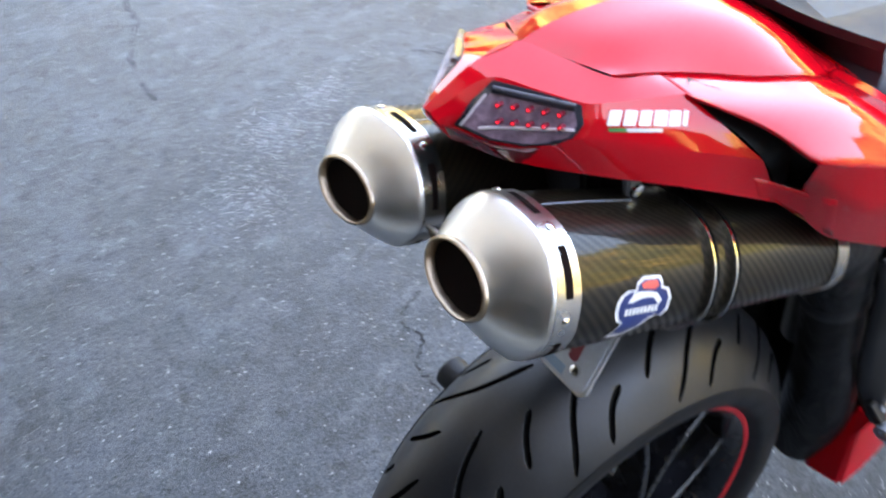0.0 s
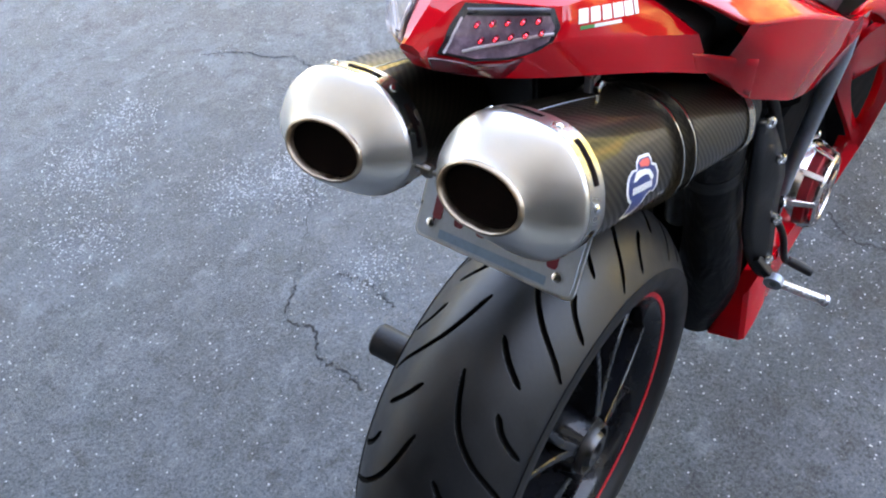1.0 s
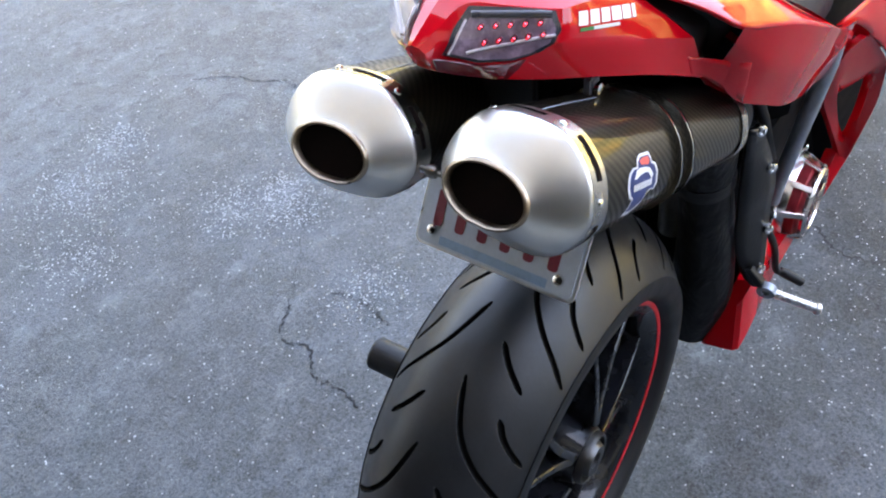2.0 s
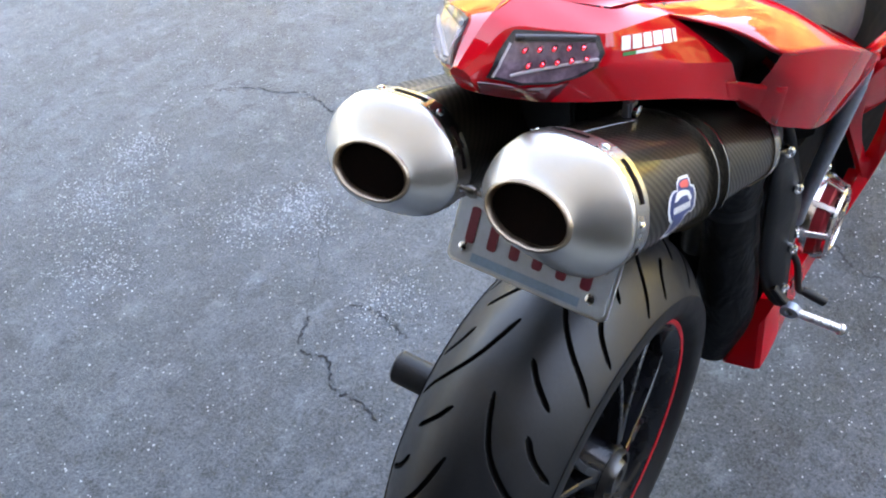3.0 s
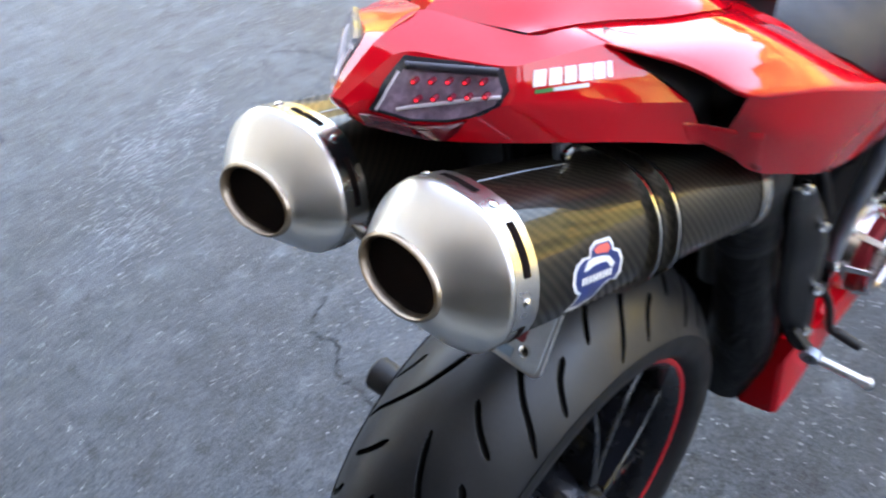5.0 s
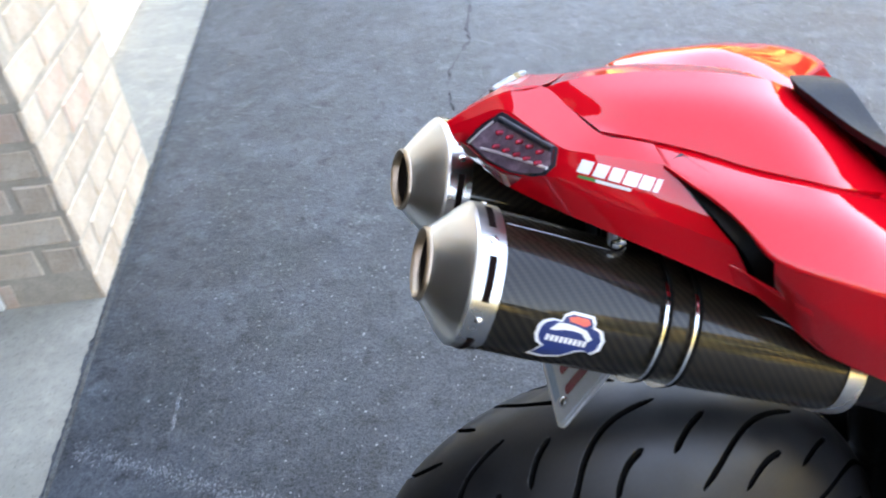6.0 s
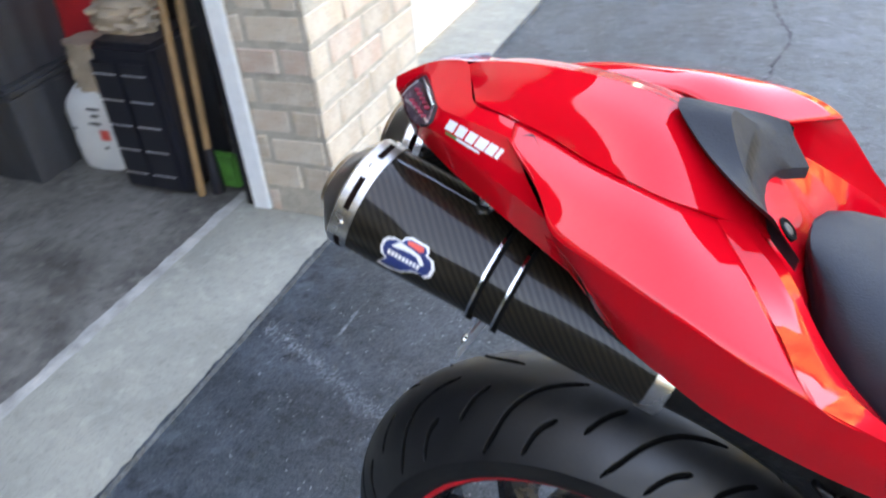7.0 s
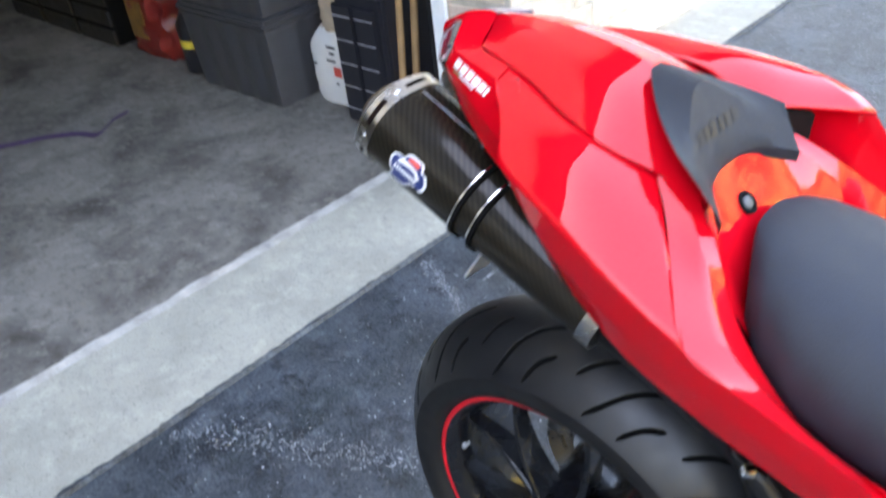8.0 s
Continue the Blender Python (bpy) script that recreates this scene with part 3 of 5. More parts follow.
part("body", lumpy(-2.255, 1.38, 0.0125, 0.30, 0.112, 0.09, 3), M_SACK, sack, smooth=50)
part("top", lumpy(-2.235, 1.38, 0.27, 0.20, 0.066, 0.055, 5, 1.15, 0.45, (0.02, 0)), M_TAN, sack, "tan crumpled paper", smooth=50)
part("mark", box((-2.20, 1.285, 0.140), (-2.160, 1.289, 0.178), 0.001), M_EMRED, sack, "small red printed mark")
for x, z, w in ((-2.235, 0.195, 0.05), (-2.215, 0.225, 0.03), (-2.20, 0.105, 0.014), (-2.315, 0.17, 0.012), (-2.225, 0.25, 0.05)):
    part("print_bar", box((x, 1.2865, z), (x + w, 1.2895, z + 0.009)), M_TOTE, sack)
paper = thing("crumpled_paper", (-1.98, 1.34, 0.525), "tan crumpled paper bag lying on the black case", "paper bag")
part("body", lumpy(-1.985, 1.345, 0.5255, 0.10, 0.105, 0.06, 17, 0.7, 0.5), M_TAN, paper, smooth=50)
redbag = thing("red_container", (-2.27, 1.56, 0.0125), "red plastic container behind the sack", "container")
part("body", lumpy(-2.27, 1.56, 0.0125, 0.72, 0.205, 0.10, 8, 0.85, 0.06), M_REDPLASTIC, redbag, smooth=50)
part("cap", turned([(0.0, 0.0), (0.0, 0.036), (0.012, 0.034), (0.014, 0.018), (0.008, 0.0)], Matrix.Translation((-2.13, 1.470, 0.545)) @ frame_axes((0, -1, 0.1)), 20), M_STEEL, redbag, "round grey cap", smooth=40)

case = thing("tool_case", (-1.93, 1.35, 0.0125), "black upright case with pale seams", "case")
part("body", box((-2.055, 1.219, 0.0125), (-1.80, 1.47, 0.525), 0.018), M_CASE, case, smooth=40)
for col in (0, 1):
    x = -2.045 + 0.114 * col
    part("front_pocket", box((x - 0.006, 1.205, 0.03), (x + 0.100, 1.2195, 0.475), 0.006), M_CASE, case)
    for i in range(5):
        part("seam", box((x, 1.2025, 0.430 - 0.087 * i), (x + 0.092, 1.2055, 0.4345 - 0.087 * i), 0.0008), M_PEG, case, "pale sewn seam")

broom = thing("broom", (-1.78, 1.235, 0.0125), "wooden broom handle leaning on the wall", "broom")
part("handle", tube([(-1.778, 1.232, 0.0125), (-1.80, 1.33, 0.75), (-1.82, 1.50, 1.45)], 0.0125), M_WOOD, broom, smooth=60)
shovel = thing("shovel", (-1.735, 1.27, 0.0125), "wooden handled tool with a black socket", "shovel")
part("handle", tube([(-1.738, 1.272, 0.15), (-1.755, 1.36, 0.75), (-1.775, 1.50, 1.35)], 0.013), M_WOOD, shovel, smooth=60)
part("socket", tube([(-1.735, 1.268, 0.0125), (-1.736, 1.27, 0.09), (-1.739, 1.276, 0.17)], [0.022, 0.02, 0.015]), M_CASE, shovel, smooth=60)
greens = thing("green_tool", (-1.72, 1.30, 0.0125), "bright green plastic tool head on the floor", "garden tool")
part("head", box((-1.775, 1.295, 0.0125), (-1.665, 1.325, 0.14), 0.01), M_LEAF, greens, smooth=40)

bottle = thing("bottle", (-3.10, 1.22, 0.0125), "black bottle with a yellow label", "bottle")
bm_m = Matrix.Translation((-3.10, 1.25, 0.0125)) @ frame_axes((0, 0, 1), (0, 1, 0))
part("body", turned([(0, 0.0), (0, 0.07), (0.01, 0.078), (0.22, 0.078), (0.27, 0.05), (0.30, 0.03), (0.34, 0.03), (0.34, 0)], bm_m, 24), M_CASE, bottle, smooth=50)
part("label", turned([(0.12, 0.079), (0.12, 0.0795), (0.155, 0.0795), (0.155, 0.079)], bm_m, 24), M_YELLOW, bottle, "yellow paper label", smooth=50)
bag = thing("garden_bag", (-3.47, 1.35, 0.012), "red and yellow printed bag slumped on the floor", "bag")
part("body", lumpy(-3.47, 1.36, 0.0125, 0.42, 0.2, 0.16, 21, 0.5, 0.3), M_BAG, bag, smooth=50)
part("panel", box((-3.60, 1.196, 0.10), (-3.46, 1.204, 0.28), 0.003), M_OCHRE, bag, "yellow printed panel")
crates = []
for i in range(3):
    c = thing("crate", (-3.98 - 0.42 * i, 1.36, 0.0125), "dark slatted crate along the wall", "crate", "crates")
    crates.append(c)
    for zz in range(4):
        part("slat", box((-4.17 - 0.42 * i, 1.18, 0.014 + 0.10 * zz), (-3.79 - 0.42 * i, 1.195, 0.095 + 0.10 * zz), 0.004), M_CRATE, c)
    part("body", box((-4.17 - 0.42 * i, 1.197, 0.0125), (-3.79 - 0.42 * i, 1.55, 0.41), 0.006), M_DARK, c)
plant = thing("plant", (-3.30, 1.27, 0.43), "bright green leaves hanging from a bag", "plant")
for i in range(9):
    a = rng.uniform(-0.8, 0.8)
    m = Matrix.Translation((-3.36 + 0.03 * rng.uniform(-1, 1), 1.19 + 0.03 * rng.uniform(-1, 1), 0.40)) @ Euler((rng.uniform(2.0, 2.9), a, rng.uniform(0, 6))).to_matrix().to_4x4()
    part("leaf", plate_of([(-0.004, 0), (-0.02, 0.04), (-0.015, 0.09), (0, 0.13), (0.015, 0.09), (0.02, 0.04), (0.004, 0)], m, 0.0015), M_LEAF, plant)
strap = thing("strap", (-2.95, 0.6, 0.0125), "purple strap lying on the garage floor", "strap")
line = curve_at([(-3.3, 0.18, 0.0165), (-3.137, 0.324, 0.0165), (-3.06, 0.454, 0.0165), (-2.959, 0.549, 0.018), (-2.878, 0.592, 0.0165), (-2.95, 0.699, 0.018), (-2.971, 0.778, 0.0165)], 50)
part("webbing", loft([[p + Vector((0.012, -0.012, 0.0)), p + Vector((0.012, -0.012, 0.003)), p + Vector((-0.012, 0.012, 0.003)), p + Vector((-0.012, 0.012, 0.0))] for p in line]), M_STRAP, strap)

# the row behind the pier is shifted to fit the camera's view
for ob in (sack, paper, redbag, case, broom, shovel, greens, bottle, bag, plant, strap, *totes, *crates):
    ob.location += Vector((0.015, -0.086, 0))

# ---- motorcycle ----
HUB = Vector((-0.203, 0.014, 0.330))
YC = -0.004
bike = thing("motorcycle", (HUB.x, HUB.y, 0), "red sports motorcycle with twin underseat carbon silencers on the driveway", "motorcycle")

# rear tyre with its grooves cut into the tread
def tyre_mesh(across=200):
    gr = [[(93, 9), (87.5, 19), (82.5, 32), (78, 52), (74, 75), (71, 88)], [(72, 27), (68.7, 41), (65, 62)], [(58.6, 57), (55, 68), (51.5, 87)]]
    lin = np.linspace(-1, 1, across)
    y = 0.0945 * (0.6 * lin + 0.4 * np.sin(lin * np.pi / 2))
    # finer steps over the upper part, coarser towards the ground
    ang = np.concatenate([np.linspace(-35, 165, 1650, endpoint=False), np.linspace(165, 325, 250, endpoint=False)])
    around = len(ang)
    depth = np.zeros((around, across))
    arc = 2 * np.pi * 0.31 / 360
    for g in gr:
        pts = curve_at([(a * arc, w / 1000, 0) for a, w in g], 26)
        for sign, shift in ((-1, 0), (1, 15)):
            for rep in range(12):
                for i, (p, q) in enumerate(zip(pts, pts[1:])):
                    px, py, qx, qy = p.x + (shift + 30 * rep) * arc, sign * p.y, q.x + (shift + 30 * rep) * arc, sign * q.y
                    mid = (px + qx) / 2 / arc
                    off = (ang - mid + 180) % 360 - 180
                    cc = np.nonzero(np.abs(off) < abs(qx - px) / arc / 2 + 1.0)[0]
                    X = ((mid + off[cc]) * arc)[:, None]
                    Y = y[None, :]
                    dx, dy = qx - px, qy - py
                    u = np.clip(((X - px) * dx + (Y - py) * dy) / (dx * dx + dy * dy), 0, 1)
                    d = np.hypot(X - px - u * dx, Y - py - u * dy)
                    e = (i + u) / 25
                    half = 0.0023 * np.clip(np.minimum(e, 1 - e) * 7 + 0.35, 0, 1)
                    cut = 0.0055 * np.clip((half - d) / 0.0010 + 0.6, 0, 1)
                    depth[cc] = np.maximum(depth[cc], cut)
    r = 0.322 - 0.062 * (np.abs(y) / 0.095) ** 2.3
    R = r[None, :] - depth
    A = np.radians(ang)[:, None]
    X = HUB.x - R * np.cos(A)
    Z = HUB.z + R * np.sin(A)
    Y = np.repeat(HUB.y + y[None, :], around, 0)
    side = [(-0.0955, 0.262), (-0.0965, 0.250), (-0.0955, 0.238), (-0.0895, 0.229), (-0.0785, 0.2225), (-0.070, 0.213)]
    lx = [np.stack([HUB.x - q * np.cos(A[:, 0]), HUB.y + w + 0 * A[:, 0], HUB.z + q * np.sin(A[:, 0])], 1) for w, q in side[::-1]]
    rx = [np.stack([HUB.x - q * np.cos(A[:, 0]), HUB.y - w + 0 * A[:, 0], HUB.z + q * np.sin(A[:, 0])], 1) for w, q in side]
    P = np.concatenate([np.stack(lx, 1), np.stack([X, Y, Z], 2), np.stack(rx, 1)], 1)
    m = P.shape[1]
    idx = np.arange(around * m).reshape(around, m)
    nxt = np.roll(idx, -1, 0)
    F = np.stack([idx[:, :-1], idx[:, 1:], nxt[:, 1:], nxt[:, :-1]], 2).reshape(-1, 4)
    me = bpy.data.meshes.new("tyre")
    me.from_pydata(P.reshape(-1, 3).tolist(), [], F.tolist())
    # grooves take a second, blacker rubber: their shade is put into the colour
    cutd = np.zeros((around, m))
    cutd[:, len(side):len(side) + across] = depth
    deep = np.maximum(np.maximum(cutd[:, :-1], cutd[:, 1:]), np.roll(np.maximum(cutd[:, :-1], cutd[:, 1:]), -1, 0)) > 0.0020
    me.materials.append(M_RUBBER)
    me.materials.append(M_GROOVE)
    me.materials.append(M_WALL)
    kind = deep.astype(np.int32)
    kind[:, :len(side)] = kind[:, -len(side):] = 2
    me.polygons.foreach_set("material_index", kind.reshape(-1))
    return me


SPOKE_TURN = 47
wheel_m = Matrix.Translation(HUB) @ frame_axes((0, 1, 0))
wheel = part("wheel", turned([(-0.070, 0.212), (-0.077, 0.221), (-0.079, 0.218), (-0.076, 0.211), (-0.066, 0.203), (-0.052, 0.194), (0.055, 0.194), (0.078, 0.211), (0.080, 0.2205), (0.074, 0.218), (0.05, 0.205), (-0.05, 0.205), (-0.070, 0.211)], wheel_m, 128), M_RIM, bike, "black forged rear wheel", smooth=40)
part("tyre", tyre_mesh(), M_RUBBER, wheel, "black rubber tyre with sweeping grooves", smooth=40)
part("stripe", turned([(-0.0798, 0.2225), (-0.0808, 0.2205), (-0.0806, 0.2170), (-0.0790, 0.2150), (-0.077, 0.2175)], wheel_m, 128), M_STRIPE, wheel, "thin red rim stripe", smooth=40)
part("hub", turned([(-0.083, 0.030), (-0.080, 0.040), (-0.068, 0.043), (-0.050, 0.050), (0.05, 0.06), (0.075, 0.05), (0.075, 0.0)], wheel_m, 48), M_RIM, wheel, smooth=35)
part("axle_nut", turned([(-0.086, 0.0), (-0.086, 0.012), (-0.094, 0.0125), (-0.095, 0.022), (-0.088, 0.0255), (-0.078, 0.027), (-0.078, 0.02)], wheel_m, 40), M_HUB, wheel, smooth=30)
part("nut_ring", turned([(-0.078, 0.0325), (-0.090, 0.0330), (-0.091, 0.0360), (-0.085, 0.0378), (-0.076, 0.037)], wheel_m, 56), M_HUB, wheel, "dark metal ring round the axle nut", smooth=40)


def bar(a, b, wa, wb, ta, tb, side):
    """A tapered bar of rectangular section with eased edges; side: the way its width runs."""
    a, b, side = Vector(a), Vector(b), Vector(side).normalized()
    d = (b - a).normalized()
    up = d.cross(side).normalized()
    rings = []
    for i in range(5):
        u = i / 4
        p, w, t = a.lerp(b, u), (wa + (wb - wa) * u) / 2, (ta + (tb - ta) * u) / 2
        e = 0.28 * min(w, t)
        rings.append([p + side * x + up * y for x, y in ((w - e, t), (w, t - e), (w, -t + e), (w - e, -t), (-w + e, -t), (-w, -t + e), (-w, t - e), (-w + e, t))])
    return loft(rings)


def on_wheel(r, deg, y):
    return HUB + Vector((-r * math.cos(radians(deg)), y, r * math.sin(radians(deg))))


def spoke_arm(base, sgn):
    """One arm of a forked spoke: a bowed, tapering blade from the hub to the rim."""
    rings = []
    for i in range(9):
        u = i / 8
        r = 0.048 + 0.158 * u
        deg = base + sgn * (3.0 + 16.5 * u ** 1.2)
        c = on_wheel(r, deg, -0.056 + 0.006 * u)
        tang = Vector((math.sin(radians(deg)), 0, math.cos(radians(deg))))
        w, t = 0.5 * (0.012 - 0.004 * u), 0.5 * (0.050 - 0.032 * u)
        e = 0.3 * min(w, t)
        out = Vector((0, -1, 0))
        rings.append([c + tang * x + out * y for x, y in ((w - e, t), (w, t - e), (w, -t), (-w, -t), (-w, t - e), (-w + e, t))])
    return loft(rings)


for i in range(5):
    for sgn in (-1, 1):
        part("spoke", spoke_arm(72 * i + SPOKE_TURN, sgn), M_RIM, wheel, smooth=30)
part("brake_disc", turned([(0.060, 0.075), (0.060, 0.122), (0.065, 0.122), (0.065, 0.075)], wheel_m, 64), M_STEEL, wheel, smooth=30)
part("balance_weight", box(on_wheel(0.196, 6, -0.052) - Vector((0.003, 0.008, 0.006)), on_wheel(0.196, 6, -0.052) + Vector((0.003, 0.008, 0.006)), 0.002), M_PEG, wheel, "small pale balance weight")

# swingarm on the far side, axle end and chain side
part("swingarm", tube(spline([(-0.20, 0.135, 0.335), (-0.10, 0.155, 0.36), (0.05, 0.15, 0.42), (0.22, 0.10, 0.44), (0.34, 0.05, 0.44)], 6), [0.055] * 6 + [0.05] * 12 + [0.06] * 7, 20), M_DARK, bike, smooth=60)
part("axle_end", turned([(0.0, 0.0), (0.0, 0.021), (0.004, 0.0245), (0.155, 0.0245), (0.158, 0.022), (0.158, 0.016), (0.150, 0.015), (0.150, 0.0)], Matrix.Translation((-0.222, 0.105, 0.357)) @ frame_axes((-0.10, 1.0, 0.11)), 32), M_BLACK, bike, "black cylindrical axle end", smooth=35)


# silencers
HEX = [(-0.028, 0.0515), (0.028, 0.0505), (0.054, 0.025), (0.064, -0.008), (0.039, -0.039), (-0.036, -0.043), (-0.064, -0.009), (-0.055, 0.027)]


def eased(pts, times=2):
    """Corners cut, twice, for rounded corners with flat sides between."""
    for _ in range(times):
        out = []
        for (ax, ay), (bx, by) in zip(pts, pts[1:] + pts[:1]):
            out += [(ax * 0.78 + bx * 0.22, ay * 0.78 + by * 0.22), (ax * 0.22 + bx * 0.78, ay * 0.22 + by * 0.78)]
        pts = out
    return pts


def silencer(rear, front, side, skew):
    """A carbon silencer from its rear band to its front clamp; side: -1 right, 1 left; skew: the outlet off the axis."""
    rear, front = Vector(rear), Vector(front)
    m = Matrix.Translation(rear) @ frame_axes(rear - front)
    L = (rear - front).length
    loop = eased([(-side * a, b) for a, b in HEX])
    loop = [(-a, b) for a, b in loop]
    def size(x):
        return 1.0 + 0.18 * min(0, x + 0.06) / L

    def ring(x, s=1.0, r=0.0):
        f = size(x) * s
        return [m @ Vector((x, f * p[0] + r * p[0] / math.hypot(*p), f * p[1] + r * p[1] / math.hypot(*p))) for p in loop]
    # body with uv along and round
    xs = [-L + L * i / 40 for i in range(41)]
    rings = [ring(x) for x in xs]
    n = len(loop)
    bm = bmesh.new()
    lay = bm.loops.layers.uv.new("UVMap")
    rows = [[bm.verts.new(p) for p in r] for r in rings]
    run = [0.0]
    for i in range(n):
        run.append(run[-1] + math.hypot(loop[(i + 1) % n][0] - loop[i][0], loop[(i + 1) % n][1] - loop[i][1]))
    for j in range(40):
        for i in range(n):
            q = (i + 1) % n
            f = bm.faces.new((rows[j][i], rows[j][q], rows[j + 1][q], rows[j + 1][i]))
            for lp, (uu, vv) in zip(f.loops, ((xs[j], run[i]), (xs[j], run[i + 1]), (xs[j + 1], run[i + 1]), (xs[j + 1], run[i]))):
                lp[lay].uv = (uu, vv)
    bm.faces.new(rows[0][::-1])
    own = body = part("silencer", bm, M_CARBON, bike, "brown-black carbon twill silencer body", smooth=35)

    def sleeve(name, x0, x1, proud, material, label=""):
        return part(name, loft([ring(x0, 1, 0.0002), ring(x0, 1, proud), ring(x1, 1, proud), ring(x1, 1, 0.0002)], caps=False), material, own, label, smooth=35)
    sleeve("rear_band", -0.019, 0.001, 0.0016, M_STEEL, "bright steel band with rivets")
    sleeve("front_clamp", -L + 0.0, -L + 0.017, 0.0016, M_STEEL, "bright steel clamp")
    for x0 in (-0.1480, -0.1735):
        sleeve("strap_edge", x0, x0 + 0.0022, 0.0046, M_CHROME, "bright strap edge")
        sleeve("strap_rubber", x0 - 0.0042, x0, 0.0040, M_GROOVE, "black rubber under the strap edge")
    tree = tree_of(body)

    def spot(x, ang):
        d = m.to_3x3() @ Vector((0, side * math.cos(radians(ang)), math.sin(radians(ang))))
        c = m @ Vector((x, 0, 0))
        hit, nor, _, _ = tree.ray_cast(c + d * 0.12, -d)
        return hit, (nor if nor.dot(d) > 0 else -nor)
    # rivets of the rear band; its slots are flat strips with painted dark insides
    for ang in (52, -8, 112, 172, 232, -68):
        p, nn = spot(-0.009, ang)
        part("rivet", turned([(0.0, 0.0036), (0.0024, 0.0032), (0.0032, 0.0015), (0.0034, 0.0)], Matrix.Translation(p) @ frame_axes(nn, m.to_3x3() @ Vector((1, 0, 0.01))), 12), M_CHROME, own, smooth=50)
        a2 = [spot(-0.009, ang - 14 - 4 * i) for i in range(9)]
        ax = m.to_3x3() @ Vector((1, 0, 0))
        part("slot", loft([[q + r * 0.0021 - ax * 0.0028, q + r * 0.0021 + ax * 0.0028] for q, r in a2], closed=False, caps=False), M_SOOT_SHADE, own)
    for ang in (-14, 40, 100):
        p, nn = spot(-L + 0.010, ang)
        part("rivet", turned([(0.0, 0.0034), (0.0026, 0.003), (0.0034, 0.0)], Matrix.Translation(p) @ frame_axes(nn, m.to_3x3() @ Vector((1, 0, 0.01))), 12), M_CHROME, own, smooth=50)
    # pale seam along the top of the body
    a3 = [spot(-0.022 - 0.0065 * i, 84) for i in range(14)]
    part("seam", loft([[q + r * 0.0003 + (m.to_3x3() @ Vector((0, 0.0007, 0))), q + r * 0.0007, q + r * 0.0003 - (m.to_3x3() @ Vector((0, 0.0007, 0)))] for q, r in a3], closed=False, caps=False), M_STRUT, own, smooth=60)

    # end cap, lip and inside of the outlet
    def cap_ring(x, s, w, rx=0.0348, rz=0.0234):
        out = []
        for p in loop:
            a = math.atan2(p[1] / 0.050, p[0] / 0.056)
            out.append(m @ Vector((x, (1 - w) * s * p[0] + w * (rx * math.cos(a) + skew[0]), (1 - w) * s * p[1] + w * (rz * math.sin(a) + skew[1]))))
        return out
    cap = loft([cap_ring(-0.002, 1.0, 0), cap_ring(-0.002, 1.015, 0), cap_ring(0.002, 1.018, 0.0), cap_ring(0.004, 1.01, 0.04), cap_ring(0.008, 1.0, 0.17), cap_ring(0.013, 1.0, 0.38), cap_ring(0.018, 1.0, 0.62), cap_ring(0.0225, 1.0, 0.84), cap_ring(0.0255, 1.0, 0.97), cap_ring(0.0265, 1.0, 1.0)], caps=False)
    part("end_cap", cap, M_CAP, own, "brushed steel end cap", smooth=50)
    part("lip", loft([cap_ring(0.0260, 1, 1, 0.0355, 0.0241), cap_ring(0.0290, 1, 1, 0.0353, 0.0239), cap_ring(0.0300, 1, 1, 0.0334, 0.0220), cap_ring(0.0285, 1, 1, 0.0321, 0.0205), cap_ring(0.021, 1, 1, 0.0318, 0.0202)], caps=False), M_LIP, own, "heat-tinted outlet lip", smooth=60)
    part("outlet", loft([cap_ring(0.023, 1, 1, 0.0319, 0.0203), cap_ring(-0.06, 1, 1, 0.031, 0.0195)]), M_SOOT_SHADE, own, "sooty black outlet")
    return own, tree, m, L


right, rtree, rm, RL = silencer((-0.3866, -0.0880, 0.935), (-0.080, -0.1040, 0.8035), -1, (-0.006, -0.002))
left, ltree, lm, LL = silencer((-0.394, 0.0570, 0.9280), (-0.080, 0.0830, 0.8030), 1, (0.001, -0.003))
part("link_bolt", turned([(-0.012, 0.0), (-0.012, 0.0022), (-0.005, 0.0022), (-0.004, 0.0045), (0.000, 0.0056), (0.004, 0.0045), (0.005, 0.0022), (0.012, 0.0022), (0.012, 0.0)], Matrix.Translation((-0.386, -0.0155, 0.920)) @ frame_axes((0, 1, 0)), 16), M_STRUT2, bike, "small steel link bolt between the silencers", smooth=50)

# emblem on the right silencer
ax = (rm.to_3x3() @ Vector((-1, 0, 0)))
em = basis(Vector((-0.3150, -0.150, 0.9140)), ax, Vector((-0.25, 0.45, 0.9)))
EMK = 0.000245


def scaled(points, grow=1.0):
    return [(EMK * grow * p, EMK * grow * q) for p, q in points]


blob = [(-92, -8), (-91, 17), (-80, 32), (-59, 42), (-33, 41), (-27, 58), (-6, 70), (33, 69), (55, 68), (65, 52), (64, 41), (89, 34), (104, 9), (101, -20), (82, -36), (61, -30), (38, -36), (2, -60), (-45, -71), (-89, -69), (-63, -37), (-82, -28)]
decal("emblem_border", scaled(blob, 1.13), em, rtree, M_EMWHITE, right, 0.0007, label="white emblem border")
decal("emblem", scaled(blob), em, rtree, M_BLUE, right, 0.0010, label="dark blue lobed emblem")
decal("emblem_top", scaled([(-17, 59), (8, 66), (47, 65), (55, 51), (39, 41), (16, 45), (-10, 48)]), em, rtree, M_EMRED, right, 0.0013, 2)
decal("emblem_figure", scaled([(-65, 14), (-45, 38), (-21, 41), (15, 38), (35, 34), (49, 31), (76, 8), (63, -3), (37, 19), (11, 22), (-19, 20), (-49, 14)]), em, rtree, M_EMWHITE, right, 0.0013, 2)
